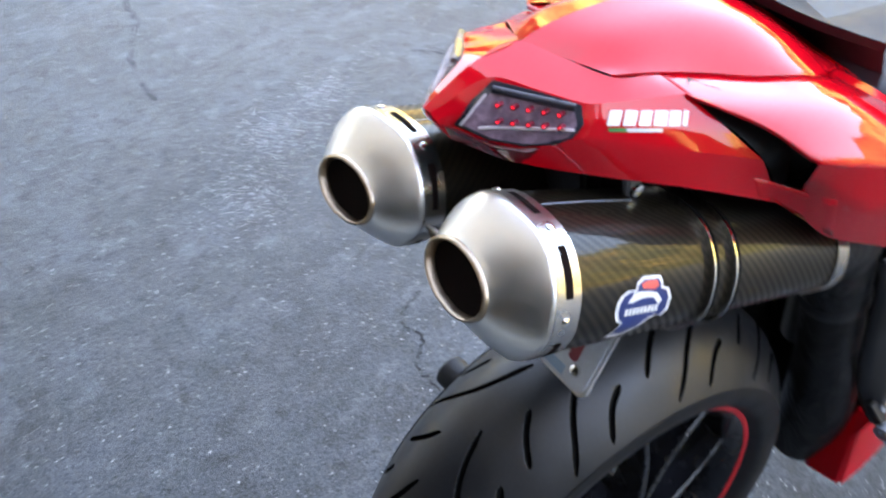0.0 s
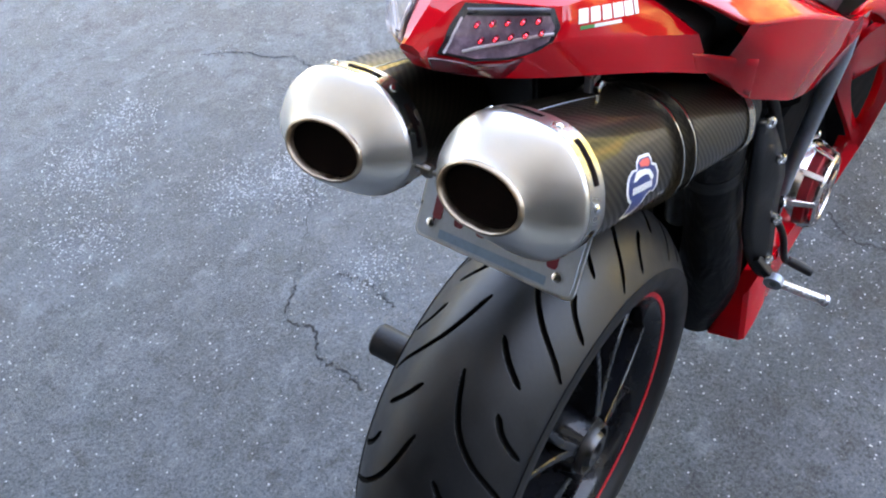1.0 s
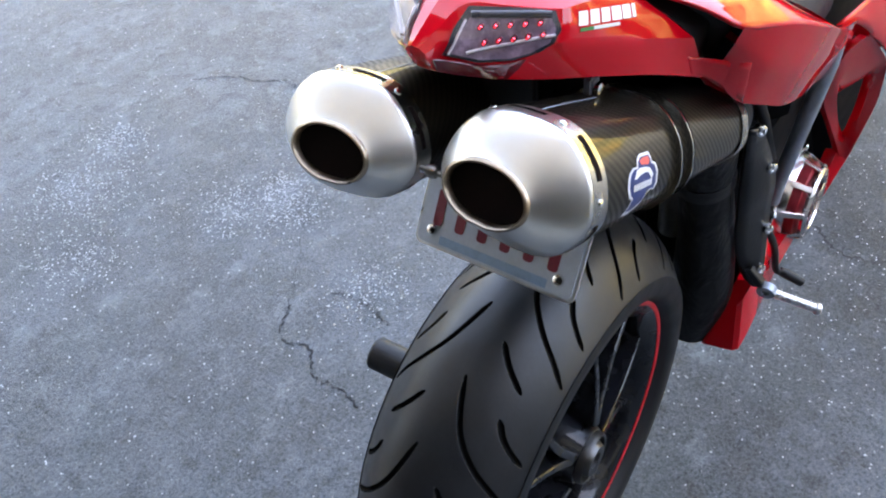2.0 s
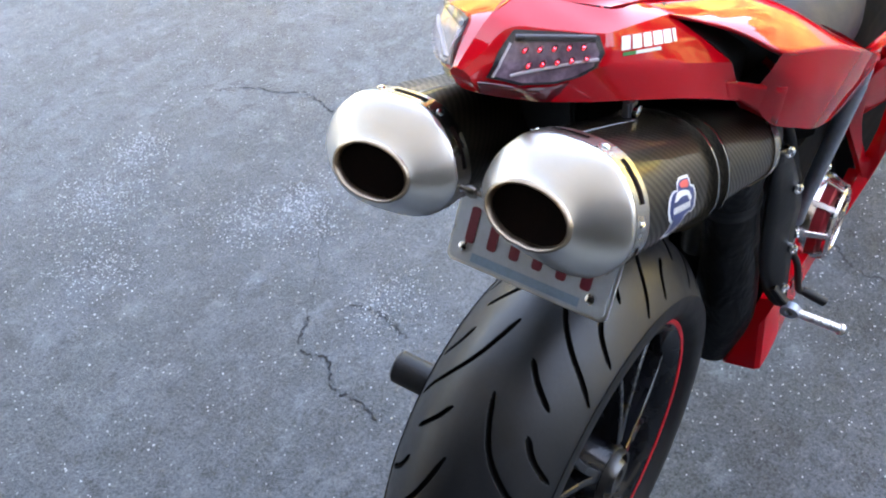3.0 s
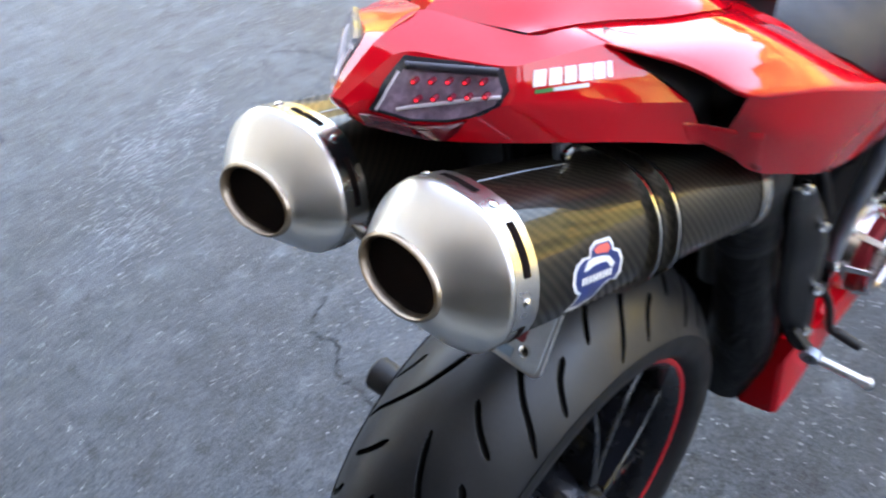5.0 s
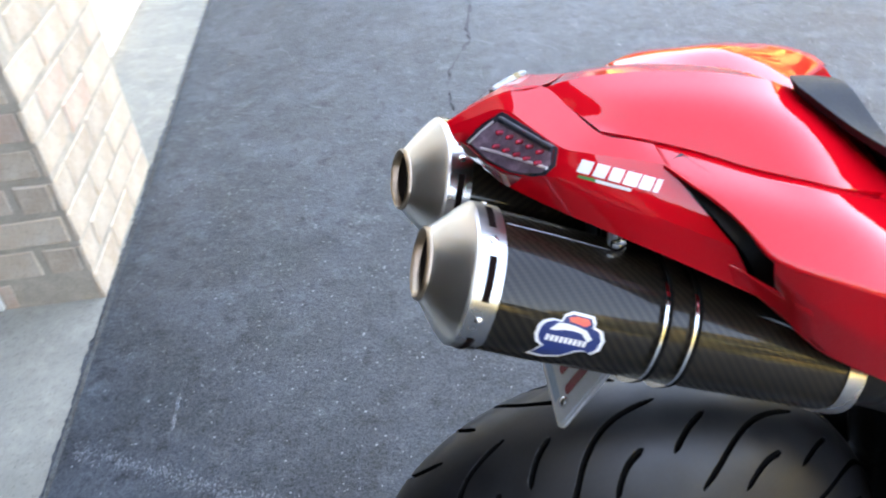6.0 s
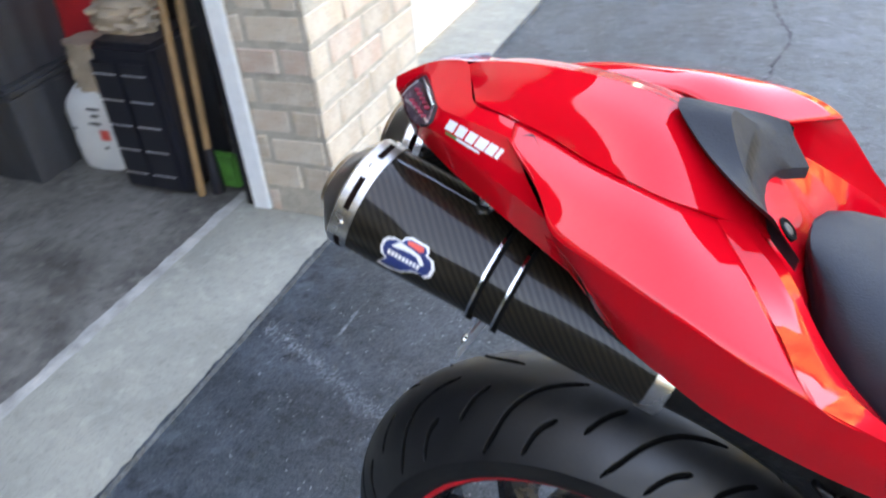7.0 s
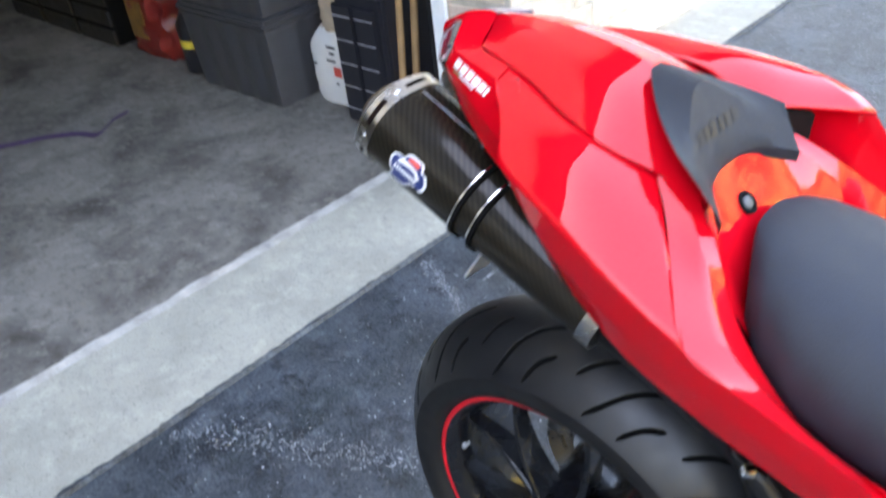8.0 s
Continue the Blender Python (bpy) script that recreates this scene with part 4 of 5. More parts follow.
for i in range(9):
    x = -70 + 15 * i
    decal("emblem_bar", scaled([(x, -20), (x + 11, -20), (x + 12, -1), (x + 1, -1)]), em, rtree, M_EMWHITE, right, 0.0016, 1)

# tail: long curves (x, half width, z)
SEAM_F = [(-0.235, 0.067, 1.017), (-0.200, 0.073, 1.006), (-0.165, 0.086, 0.995), (-0.128, 0.096, 0.986), (-0.097, 0.096, 0.974), (-0.060, 0.082, 0.955)]
LIP = [(-0.232, 0.088, 1.012), (-0.216, 0.106, 1.005), (-0.198, 0.127, 0.993), (-0.184, 0.146, 0.979), (-0.178, 0.160, 0.971)]
LIP_LOW = [(-0.178, 0.160, 0.971), (-0.172, 0.153, 0.952), (-0.166, 0.146, 0.936), (-0.161, 0.141, 0.925)]
REAR_END = [(-0.235, 0.067, 1.017), (-0.232, 0.088, 1.012), (-0.222, 0.100, 0.998), (-0.207, 0.113, 0.982), (-0.192, 0.124, 0.963), (-0.180, 0.128, 0.945), (-0.168, 0.132, 0.918)]

for mir in (None, 1):
    sg = 1 if mir else -1
    # rear body: spine and seam, upper crease, lower crease, bottom
    C1 = [(-0.377, 0.005, 1.017), (-0.362, 0.010, 1.0245), (-0.337, 0.0175, 1.0335), (-0.320, 0.044, 1.030), (-0.303, 0.070, 1.0258), (-0.285, 0.077, 1.0225), (-0.255, 0.083, 1.0165), (-0.232, 0.088, 1.012)]
    C2 = [(-0.375, 0.009, 1.009), (-0.367, 0.014, 1.0065), (-0.353, 0.036, 1.0005), (-0.337, 0.055, 0.9985), (-0.314, 0.0740, 1.0055), (-0.290, 0.0855, 0.9985), (-0.245, 0.105, 0.982), (-0.190, 0.1265, 0.960)]
    C3 = [(-0.366, 0.008, 0.994), (-0.358, 0.018, 0.990), (-0.347, 0.036, 0.986), (-0.338, 0.050, 0.984), (-0.317, 0.064, 0.976), (-0.285, 0.085, 0.966), (-0.232, 0.111, 0.946), (-0.168, 0.132, 0.914)]
    CM = [tuple((a + b) / 2 + (0.002 if i == 1 else 0) for i, (a, b) in enumerate(zip(p, q))) for p, q in zip(C1, C2)]
    C4 = [(x + 0.006, max(0.0, w - 0.012), z + 0.001) for x, w, z in C3]
    # the far half is sunk beside the cowl to fit the camera's view
    sink = (lambda x, w: -0.007 * min(1.0, max(0.0, (x + 0.345) / 0.05)) * min(1.0, w / 0.05)) if mir else None
    top = panel([
        [(-0.379, 0.0, 1.019), (-0.362, 0.0, 1.0275), (-0.337, 0.0, 1.0375), (-0.304, 0.0, 1.040), (-0.288, 0.030, 1.034), (-0.273, 0.061, 1.028), (-0.250, 0.066, 1.022), (-0.235, 0.067, 1.017)],
        C1,
    ], 0, 4, mir, 5, sink)
    part("tail_top", top, M_RED, bike, smooth=28)
    flank = panel([C1, CM, C2, C3, C4], 0, 4, mir, 6, sink)
    fl = part("tail_flank", flank, M_RED, bike, smooth=24)
    if mir is None:
        flank_tree = tree_of(fl)
    # side panel ahead of the slot
    raised = (lambda x, w: np.interp(x, (-0.25, -0.14, -0.08, -0.02, 0.02, 0.04, 0.07, 0.095, 0.3), (0, 0.016, 0.035, 0.052, 0.057, 0.046, 0.018, 0.0, 0.0)) * min(1, max(0, (w - 0.09) / 0.085)) - 0.007 * min(1, max(0, (0.15 - w) / 0.08))) if mir else None
    CREST = LIP + [(-0.100, 0.179, 0.940), (-0.030, 0.188, 0.905), (0.032, 0.189, 0.873)]
    FRONT = [(0.032, 0.189, 0.873), (0.090, 0.185, 0.845), (0.180, 0.178, 0.805), (0.290, 0.168, 0.755)]
    side_panel = panel([
        SEAM_F,
        LIP[:2] + [(-0.185, 0.122, 0.996), (-0.140, 0.134, 0.983), (-0.090, 0.138, 0.965), (-0.030, 0.118, 0.932)],
        CREST,
    ], 40, 6, mir, 0, raised, 14)
    thick(part("side_panel", side_panel, M_RED, bike, smooth=30), 0.003, 1 if mir else -1)
    rim_rows = [
        [SEAM_F[-1], (-0.034, 0.108, 0.930), (0.000, 0.155, 0.905)] + FRONT,
        [(-0.048, 0.076, 0.952), (-0.010, 0.100, 0.925), (0.024, 0.133, 0.888), (0.056, 0.155, 0.860), (0.110, 0.160, 0.825), (0.190, 0.154, 0.785), (0.290, 0.145, 0.742)],
        [(-0.030, 0.070, 0.945), (0.002, 0.090, 0.915), (0.035, 0.116, 0.872), (0.070, 0.130, 0.835), (0.120, 0.138, 0.795), (0.195, 0.138, 0.765), (0.290, 0.130, 0.730)],
        [(-0.024, 0.066, 0.925), (0.008, 0.086, 0.890), (0.040, 0.110, 0.850), (0.075, 0.124, 0.812), (0.122, 0.130, 0.775), (0.195, 0.130, 0.745), (0.290, 0.124, 0.710)],
    ]
    if mir:
        # the far panel is open in front: a red scoop, the duct's shade a black block
        rim = [(-0.050, 0.078, 0.948), (-0.012, 0.098, 0.930), (0.024, 0.122, 0.900), (0.056, 0.140, 0.872), (0.110, 0.152, 0.832), (0.190, 0.152, 0.786), (0.290, 0.144, 0.742)]
        inside = [(-0.050, 0.084, 0.930), (-0.012, 0.110, 0.905), (0.024, 0.140, 0.872), (0.056, 0.158, 0.846), (0.110, 0.166, 0.806), (0.190, 0.164, 0.764), (0.290, 0.156, 0.722)]
        part("scoop_floor", panel([inside, [(x, w + 0.028, z - 0.006) for x, w, z in inside]], 0, 4, mir, 5), M_RED, bike, smooth=40)
        part("side_panel_front", panel([inside, rim] + rim_rows[2:], 0, 4, mir, 5), M_RED, bike, smooth=30)
        hole = [(-0.036, 0.104, 0.941), (-0.022, 0.138, 0.942), (-0.012, 0.144, 0.932), (-0.012, 0.134, 0.902), (-0.020, 0.114, 0.902), (-0.034, 0.102, 0.920)]
        bm = loft([[(x, YC + w, z) for x, w, z in hole], [(x - 0.06, YC + w, z + 0.01) for x, w, z in hole]])
        part("duct_opening", bm, M_SOOT_SHADE, bike, "black block for the shaded duct opening beside the pad", smooth=30)
    else:
        part("side_panel_front", panel(rim_rows, 0, 4, mir, 5), M_RED, bike, smooth=24)
    lower = panel([
        CREST[4:] + FRONT[1:],
        [LIP_LOW[1], (-0.130, 0.168, 0.917), (-0.080, 0.176, 0.886), (-0.030, 0.181, 0.860), (0.050, 0.181, 0.824), (0.150, 0.176, 0.785), (0.290, 0.164, 0.728)],
        [LIP_LOW[3], (-0.148, 0.143, 0.896), (-0.122, 0.151, 0.868), (-0.078, 0.161, 0.842), (-0.030, 0.168, 0.815), (0.045, 0.168, 0.782), (0.114, 0.165, 0.757), (0.200, 0.161, 0.725), (0.290, 0.155, 0.700)],
        [(-0.158, 0.120, 0.922), (-0.144, 0.122, 0.894), (-0.118, 0.130, 0.870), (-0.078, 0.140, 0.846), (-0.030, 0.150, 0.820), (0.045, 0.152, 0.788), (0.114, 0.150, 0.762), (0.200, 0.148, 0.730), (0.290, 0.145, 0.706)],
    ], 40, 5, mir, 0, raised)
    lower_ob = part("side_panel_lower", lower, M_RED, bike, smooth=30)
    # the rear body runs on into the side panel under the slot
    upper = curve_at([(-0.196, 0.1235, 0.946), (-0.178, 0.1285, 0.938), (-0.163, 0.1450, 0.931), (-0.140, 0.1640, 0.921)], 12)
    under = curve_at([(-0.188, 0.1250, 0.9225), (-0.168, 0.1320, 0.9140), (-0.146, 0.1450, 0.893), (-0.114, 0.1540, 0.863)], 12)
    grid = []
    for a, b in zip(upper, under):
        grid.append([Vector((p.x, YC + sg * p.y * (far_side(p.x) if mir else 1), p.z + (raised(p.x, p.y) if raised else 0))) for p in (a.lerp(b, q / 5) for q in range(6))])
    for cols, skin_tree in (((0, 1, 2), tree_of(fl)), ((9, 10, 11), tree_of(lower_ob))):
        for c in cols:
            for q in range(6):
                hit, nor, _, _ = skin_tree.find_nearest(grid[c][q])
                grid[c][q] = hit + nor * (0.0004 if nor.y * sg > 0 else -0.0004) * (-1.5 if c in (0, 11) else 0.6)
    for _ in range(40):
        for c in range(3, 9):
            for q in range(6):
                grid[c][q] = grid[c][q].lerp((grid[c - 1][q] + grid[c + 1][q]) / 2, 0.5)
    bm = loft(grid, closed=False, caps=False)
    bmesh.ops.recalc_face_normals(bm, faces=bm.faces[:])
    thick(part("tail_joint", bm, M_RED, bike, smooth=60), 0.0003, 0)
    # dark vent between rear body and side panel
    a = [Vector((x, w, z)) for x, w, z in curve_at(REAR_END[1:], 18)]
    b = [Vector((x + 0.016, w - 0.012, z - 0.002)) for x, w, z in curve_at(LIP + LIP_LOW[1:], 18)]
    vent = loft([[(q.x, YC + sg * q.y * (far_side(q.x) if mir else 1), q.z) for q in (p + Vector((0.002, -0.003, 0)), p.lerp(r, 0.5) + Vector((0.008, -0.008, 0)), r)] for p, r in zip(a, b)], closed=False, caps=False)
    part("vent", vent, M_BLACK, bike, "matt black air outlet", smooth=40)
    # cowl over the rear seat
    cowl = panel([
        [(-0.3035, 0.0, 1.0415), (-0.280, 0.0, 1.047), (-0.240, 0.0, 1.047), (-0.200, 0.0, 1.043), (-0.165, 0.0, 1.037), (-0.120, 0.0, 1.024), (-0.085, 0.0, 1.004), (-0.050, 0.0, 0.975)],
        [(-0.287, 0.029, 1.0355), (-0.265, 0.040, 1.041), (-0.230, 0.044, 1.039), (-0.195, 0.044, 1.034), (-0.160, 0.047, 1.026), (-0.120, 0.050, 1.013), (-0.085, 0.047, 0.993), (-0.040, 0.044, 0.955)],
        [(-0.2725, 0.0600, 1.0292), (-0.249, 0.0645, 1.0235), (-0.234, 0.0655, 1.0185), (-0.200, 0.0715, 1.0075), (-0.165, 0.0845, 0.9965), (-0.128, 0.0945, 0.9875), (-0.097, 0.0945, 0.9755), (-0.058, 0.0805, 0.9565), (-0.018, 0.0705, 0.9375)],
        [(-0.2715, 0.0595, 1.0262), (-0.248, 0.0640, 1.0205), (-0.233, 0.0650, 1.0155), (-0.200, 0.0705, 1.0045), (-0.165, 0.0835, 0.9935), (-0.128, 0.0935, 0.9845), (-0.097, 0.0935, 0.9725), (-0.058, 0.0795, 0.9535), (-0.018, 0.0695, 0.9345)],
    ], 40, 6, mir, 0, lambda x, w: -0.0045 - 0.0025 * min(1.0, w / 0.06) if mir else -0.0045 * max(0.0, 1 - w / 0.06), 16, 2)
    part("seat_cowl", cowl, M_RED, bike, smooth=40)
    # wall round the rear of the rider's seat
    cup = panel([
        [(-0.050, 0.0, 0.975), (-0.046, 0.020, 0.970), (-0.036, 0.045, 0.955), (-0.030, 0.070, 0.945), (0.002, 0.090, 0.915), (0.035, 0.116, 0.872)],
        [(-0.028, 0.0, 0.940), (-0.024, 0.022, 0.936), (-0.014, 0.046, 0.924), (-0.006, 0.066, 0.912), (0.016, 0.084, 0.885), (0.043, 0.108, 0.85)],
        [(0.006, 0.0, 0.893), (0.008, 0.024, 0.890), (0.012, 0.044, 0.884), (0.018, 0.062, 0.872), (0.030, 0.078, 0.852), (0.05, 0.10, 0.83)],
        [(0.030, 0.0, 0.840), (0.031, 0.024, 0.838), (0.033, 0.044, 0.834), (0.036, 0.060, 0.826), (0.042, 0.074, 0.815), (0.06, 0.094, 0.80)],
    ], 0, 4, mir, 4)
    part("seat_surround", cup, M_RED, bike, smooth=50)
    # tail lamp
    T = tree_of(fl)

    def skin(x, w, z, lift):
        d = Vector((-0.45, sg * 0.85, 0.25)).normalized()
        hit, nor, _, _ = T.find_nearest(Vector((x, YC + sg * w, z)))
        return hit + (nor if nor.dot(d) > 0 else -nor) * lift
    edge = [(-0.3655, 0.0150, 1.0085), (-0.352, 0.0165, 1.022), (-0.337, 0.0200, 1.0325), (-0.320, 0.0450, 1.0290), (-0.305, 0.0690, 1.0248), (-0.307, 0.0735, 1.014), (-0.315, 0.0735, 1.0065), (-0.328, 0.0640, 1.0015), (-0.339, 0.0535, 1.0000), (-0.354, 0.0355, 1.0018)]
    mid = Vector((-0.334, 0.047, 1.014))

    rimline = [Vector(p).lerp(Vector(q), k / 4) for p, q in zip(edge, edge[1:] + edge[:1]) for k in range(4)]

    def lens(name, lift, scale, material, label="", parent=bike, drop=0.0):
        """A patch over the lamp's outline; drop: how far its upper border is drawn down."""
        bm = bmesh.new()
        pts = []
        for e in rimline:
            p = mid.lerp(e, scale)
            p.z -= drop * min(1.0, max(0.0, (e.z - mid.z) / 0.006))
            pts.append(p)
        rows = [[skin(*mid.lerp(p, f), lift) for p in pts] for f in (0.15, 0.3, 0.45, 0.6, 0.75, 0.9, 1.0)]
        rows.append([skin(*p, 0.0002) for p in pts])
        vs = [[bm.verts.new(p) for p in r] for r in rows]
        c = bm.verts.new(skin(*mid, lift))
        n = len(pts)
        for i in range(n):
            j = (i + 1) % n
            bm.faces.new((c, vs[0][i], vs[0][j]))
            for a, b in zip(vs, vs[1:]):
                bm.faces.new((a[i], b[i], b[j], a[j]))
        return part(name, bm, material, parent, label, smooth=40)
    lamp = lens("tail_lamp", 0.0012, 1.0, M_BEZEL, "tail lamp with a blue-grey bezel")
    # far lamp: mirror inside and no diodes, to look bright from the camera
    lens("reflector", 0.0022, 0.90, M_MIRROR if mir else M_REFLECTOR, "mirror inside of the far lamp for its bright reflection" if mir else "pale pink inside of the lamp", lamp, 0.0035)
    for rowz, cols in ((0.66, 5), (0.36, 5)) if mir is None else ():
        for i in range(cols):
            u = (i + 0.45 + (0.0 if rowz > 0.5 else 0.12)) / 5
            dz = 0.045 * (rowz - 0.5)
            base = Vector((-0.345, 0.030, 1.017 + dz)).lerp(Vector((-0.312, 0.068, 1.0155 + dz * 0.6)), u)
            p = skin(*base, 0.0022)
            part("led", turned([(-0.0015, 0.0010), (0.0004, 0.0009), (0.0009, 0.0005), (0.0010, 0.0)], Matrix.Translation(p) @ frame_axes((-0.4, sg * 0.85, 0.3)), 10), M_LED, lamp, "small lit red diode")
            part("led_hood", turned([(-0.0015, 0.0020), (0.0040, 0.0019), (0.0040, 0.0015), (-0.0010, 0.0015)], Matrix.Translation(p) @ frame_axes((-0.93, sg * 0.30, 0.20)), 12), M_REDHALO, lamp, smooth=40)
    bar_line = [skin(*Vector((-0.351, 0.024, 1.0045)).lerp(Vector((-0.311, 0.070, 1.0105)), u / 8), 0.0030) for u in range(9)]
    part("light_bar", tube(bar_line, 0.0012, 8), M_EMWHITE, lamp, "pale bar inside the lamp", smooth=60)
    side_line = [skin(*Vector((-0.3625, 0.0180, 1.0085)).lerp(Vector((-0.344, 0.0215, 1.0255)), u / 6), 0.0026) for u in range(7)]
    part("light_bar", tube(side_line, 0.0009, 8), M_EMWHITE, lamp, "pale bar inside the lamp", smooth=60)
    top_line = [skin(*Vector((-0.340, 0.0235, 1.0285)).lerp(Vector((-0.308, 0.0675, 1.0232)), u / 8), 0.0020) for u in range(9)]
    part("shade_bar", tube(top_line, 0.0027, 8), M_BEZEL, lamp, "dark slate strip along the lamp's upper edge", smooth=60)
    lens("glass", 0.0055, 0.97, M_LENS, "smoked clear lens", lamp).visible_shadow = False
    # red lens below the lamp
    low = [(-0.371, 0.011, 1.0065), (-0.357, 0.032, 1.0008), (-0.342, 0.0505, 0.9985), (-0.331, 0.0615, 0.9995), (-0.3335, 0.0560, 0.992), (-0.338, 0.050, 0.985), (-0.347, 0.036, 0.987), (-0.358, 0.018, 0.991), (-0.366, 0.009, 0.995)]
    border = [Vector(p).lerp(Vector(q), k / 3) for p, q in zip(low, low[1:] + low[:1]) for k in range(3)]
    core = sum((Vector(p) for p in low), Vector()) / len(low)
    bm = loft([[skin(*core.lerp(p, f), h) for p in border] for f, h in ((0.05, 0.0016), (0.4, 0.0016), (0.75, 0.0016), (0.97, 0.0014), (1.0, 0.0002))], caps=False)
    part("red_lens", bm, M_REDLENS, lamp, "dark red lower lens", smooth=40)
    # closed end and underside of the tail
    tip = [c[0] for c in (C1, CM, C2, C3, C4)]
    if mir is None:
        part("tail_tip", loft([[(x, YC - w, z), (x - 0.0015, YC, z + 0.001), (x, YC + w * 0.87, z)] for x, w, z in tip], closed=False, caps=False), M_RED, bike, smooth=60)
        part("tail_floor", loft([[(x, YC - w, z), (x, YC, z - 0.002), (x, YC + w * far_side(x), z)] for x, w, z in C4], closed=False, caps=False), M_DARK, bike, smooth=60)

# lettering bars and small flag on the right flank
lt = basis(Vector((-0.296, YC - 0.083, 1.009)), Vector((0.050, -0.016, -0.014)), Vector((0, 0.35, 0.94)))
for i, w in enumerate((0.0082, 0.0082, 0.0078, 0.0090, 0.0078, 0.0034)):
    x, w = (0.0, 0.0092, 0.0184, 0.0270, 0.0362, 0.0446)[i] * 1.24, w * 1.12
    decal("letter_bar", [(x, 0.0030), (x + w, 0.0030), (x + w + 0.0016, 0.0124), (x + 0.0016, 0.0124)], lt, flank_tree, M_EMWHITE, bike, 0.0007, 1)
for i, mt in enumerate((M_GREEN, M_EMWHITE, M_EMWHITE)):
    decal("flag_bar", [(0.002 + 0.013 * i, -0.0010), (0.015 + 0.013 * i, -0.0010), (0.015 + 0.013 * i, 0.0014), (0.002 + 0.013 * i, 0.0014)], lt, flank_tree, mt, bike, 0.0007, 1)

# pad on the cowl, keyhole, seat
def pad_rows():
    outer = [(-0.107, 0.0, 1.022), (-0.104, 0.013, 1.020), (-0.076, 0.046, 1.001), (-0.044, 0.072, 0.984), (-0.018, 0.086, 0.971)]
    ridge = [(-0.063, 0.0, 1.014), (-0.061, 0.014, 1.011), (-0.048, 0.040, 0.990), (-0.029, 0.064, 0.969), (-0.011, 0.082, 0.957)]
    inner = [(-0.028, 0.0, 0.948), (-0.027, 0.020, 0.947), (-0.020, 0.045, 0.943), (-0.006, 0.063, 0.936), (0.006, 0.077, 0.930)]
    return outer, ridge, inner


for mir in (None, 1):
    o, r, i_ = pad_rows()
    low = [(x + 0.006, w * 0.94, z - 0.012) for x, w, z in o]
    lowi = [(x - 0.002, w, z - 0.012) for x, w, z in i_]
    pd = panel([low, o, r, i_, lowi], 16, 3, mir, mid=-0.014)
    pad = part("back_pad", pd, M_PAD, bike, "matt black back pad", smooth=40)
    pm2 = basis(Vector((-0.045, -0.014, 0.976)), Vector((0.05, 1, 0.0)), Vector((-0.45, 0, 0.9)))
    pt = tree_of(pad)
    for i in range(3):
        x = (0.003 + 0.0115 * i) * (1 if mir else -1)
        x0, x1 = min(x, x + (0.009 if mir else -0.009)), max(x, x + (0.009 if mir else -0.009))
        decal("raised_bar", [(x0, -0.007), (x1, -0.007), (x1 + 0.002, 0.006), (x0 + 0.002, 0.006)], pm2, pt, M_BLACK, pad, 0.0009, 1)
part("seat_lock", turned([(-0.004, 0.0), (-0.004, 0.011), (0.001, 0.0115), (0.002, 0.009), (0.0005, 0.008), (0.0005, 0.0)], Matrix.Translation((-0.005, -0.018, 0.911)) @ frame_axes((0.72, -0.02, 0.68), (0, 1, 0)), 24), M_DARK, bike, "round key lock", smooth=40)
part("key_face", turned([(0.0, 0.0062), (0.0012, 0.0060), (0.0016, 0.0052), (0.0010, 0.0)], Matrix.Translation((-0.005, -0.018, 0.911)) @ frame_axes((0.72, -0.02, 0.68), (0, 1, 0)), 20), M_TOTE, bike, "dull grey face of the key lock", smooth=40)
seat = loft([[(x - 0.004 + 0.02 * (abs(math.cos(a)) ** 2) * f, -0.014 + w * math.copysign(abs(math.cos(a)) ** 0.8, math.cos(a)), zc + 0.012 + h * math.copysign(abs(math.sin(a)) ** 0.75, math.sin(a)) - 0.030 * f * abs(math.cos(a)) ** 3) for a in [2 * math.pi * k / 40 for k in range(40)]]
             for x, w, zc, h, f in ((0.016, 0.025, 0.886, 0.006, 0.3), (0.018, 0.055, 0.880, 0.016, 0.6), (0.026, 0.085, 0.868, 0.028, 0.8), (0.045, 0.106, 0.852, 0.042, 1), (0.08, 0.120, 0.832, 0.054, 1), (0.13, 0.124, 0.812, 0.060, 1), (0.20, 0.124, 0.795, 0.062, 1), (0.28, 0.118, 0.785, 0.062, 1), (0.36, 0.10, 0.785, 0.06, 0.8), (0.40, 0.05, 0.79, 0.04, 0.5))])
part("rider_seat", seat, M_SEAT, bike, "dark grey rider seat", smooth=60)

# under the tail
part("undertray", loft([[(x, -y, z0), (x, y, z0), (x, y, z1), (x, -y, z1)] for x, y, z0, z1 in ((-0.285, 0.052, 0.950, 0.966), (-0.20, 0.085, 0.928, 0.958), (-0.10, 0.105, 0.880, 0.925), (0.0, 0.120, 0.795, 0.842), (0.12, 0.115, 0.710, 0.740), (0.24, 0.110, 0.650, 0.690))]), M_DARK, bike, "dark tray under the tail", smooth=30)
# added dark filler, so that the gap between the silencers stays black
part("inner_fender", loft([[(-0.255, -0.042, 0.948), (-0.255, 0.006, 0.948), (-0.255, 0.006, 0.905), (-0.255, -0.042, 0.905)], [(-0.16, -0.062, 0.945), (-0.16, 0.034, 0.945), (-0.16, 0.034, 0.820), (-0.16, -0.062, 0.820)], [(0.01, -0.070, 0.830), (0.01, 0.045, 0.830), (0.01, 0.045, 0.740), (0.01, -0.070, 0.740)]]), M_DARK, bike, smooth=40)
part("bracket", box((-0.268, -0.084, 0.930), (-0.254, -0.076, 0.952), 0.002), M_STRUT, bike)
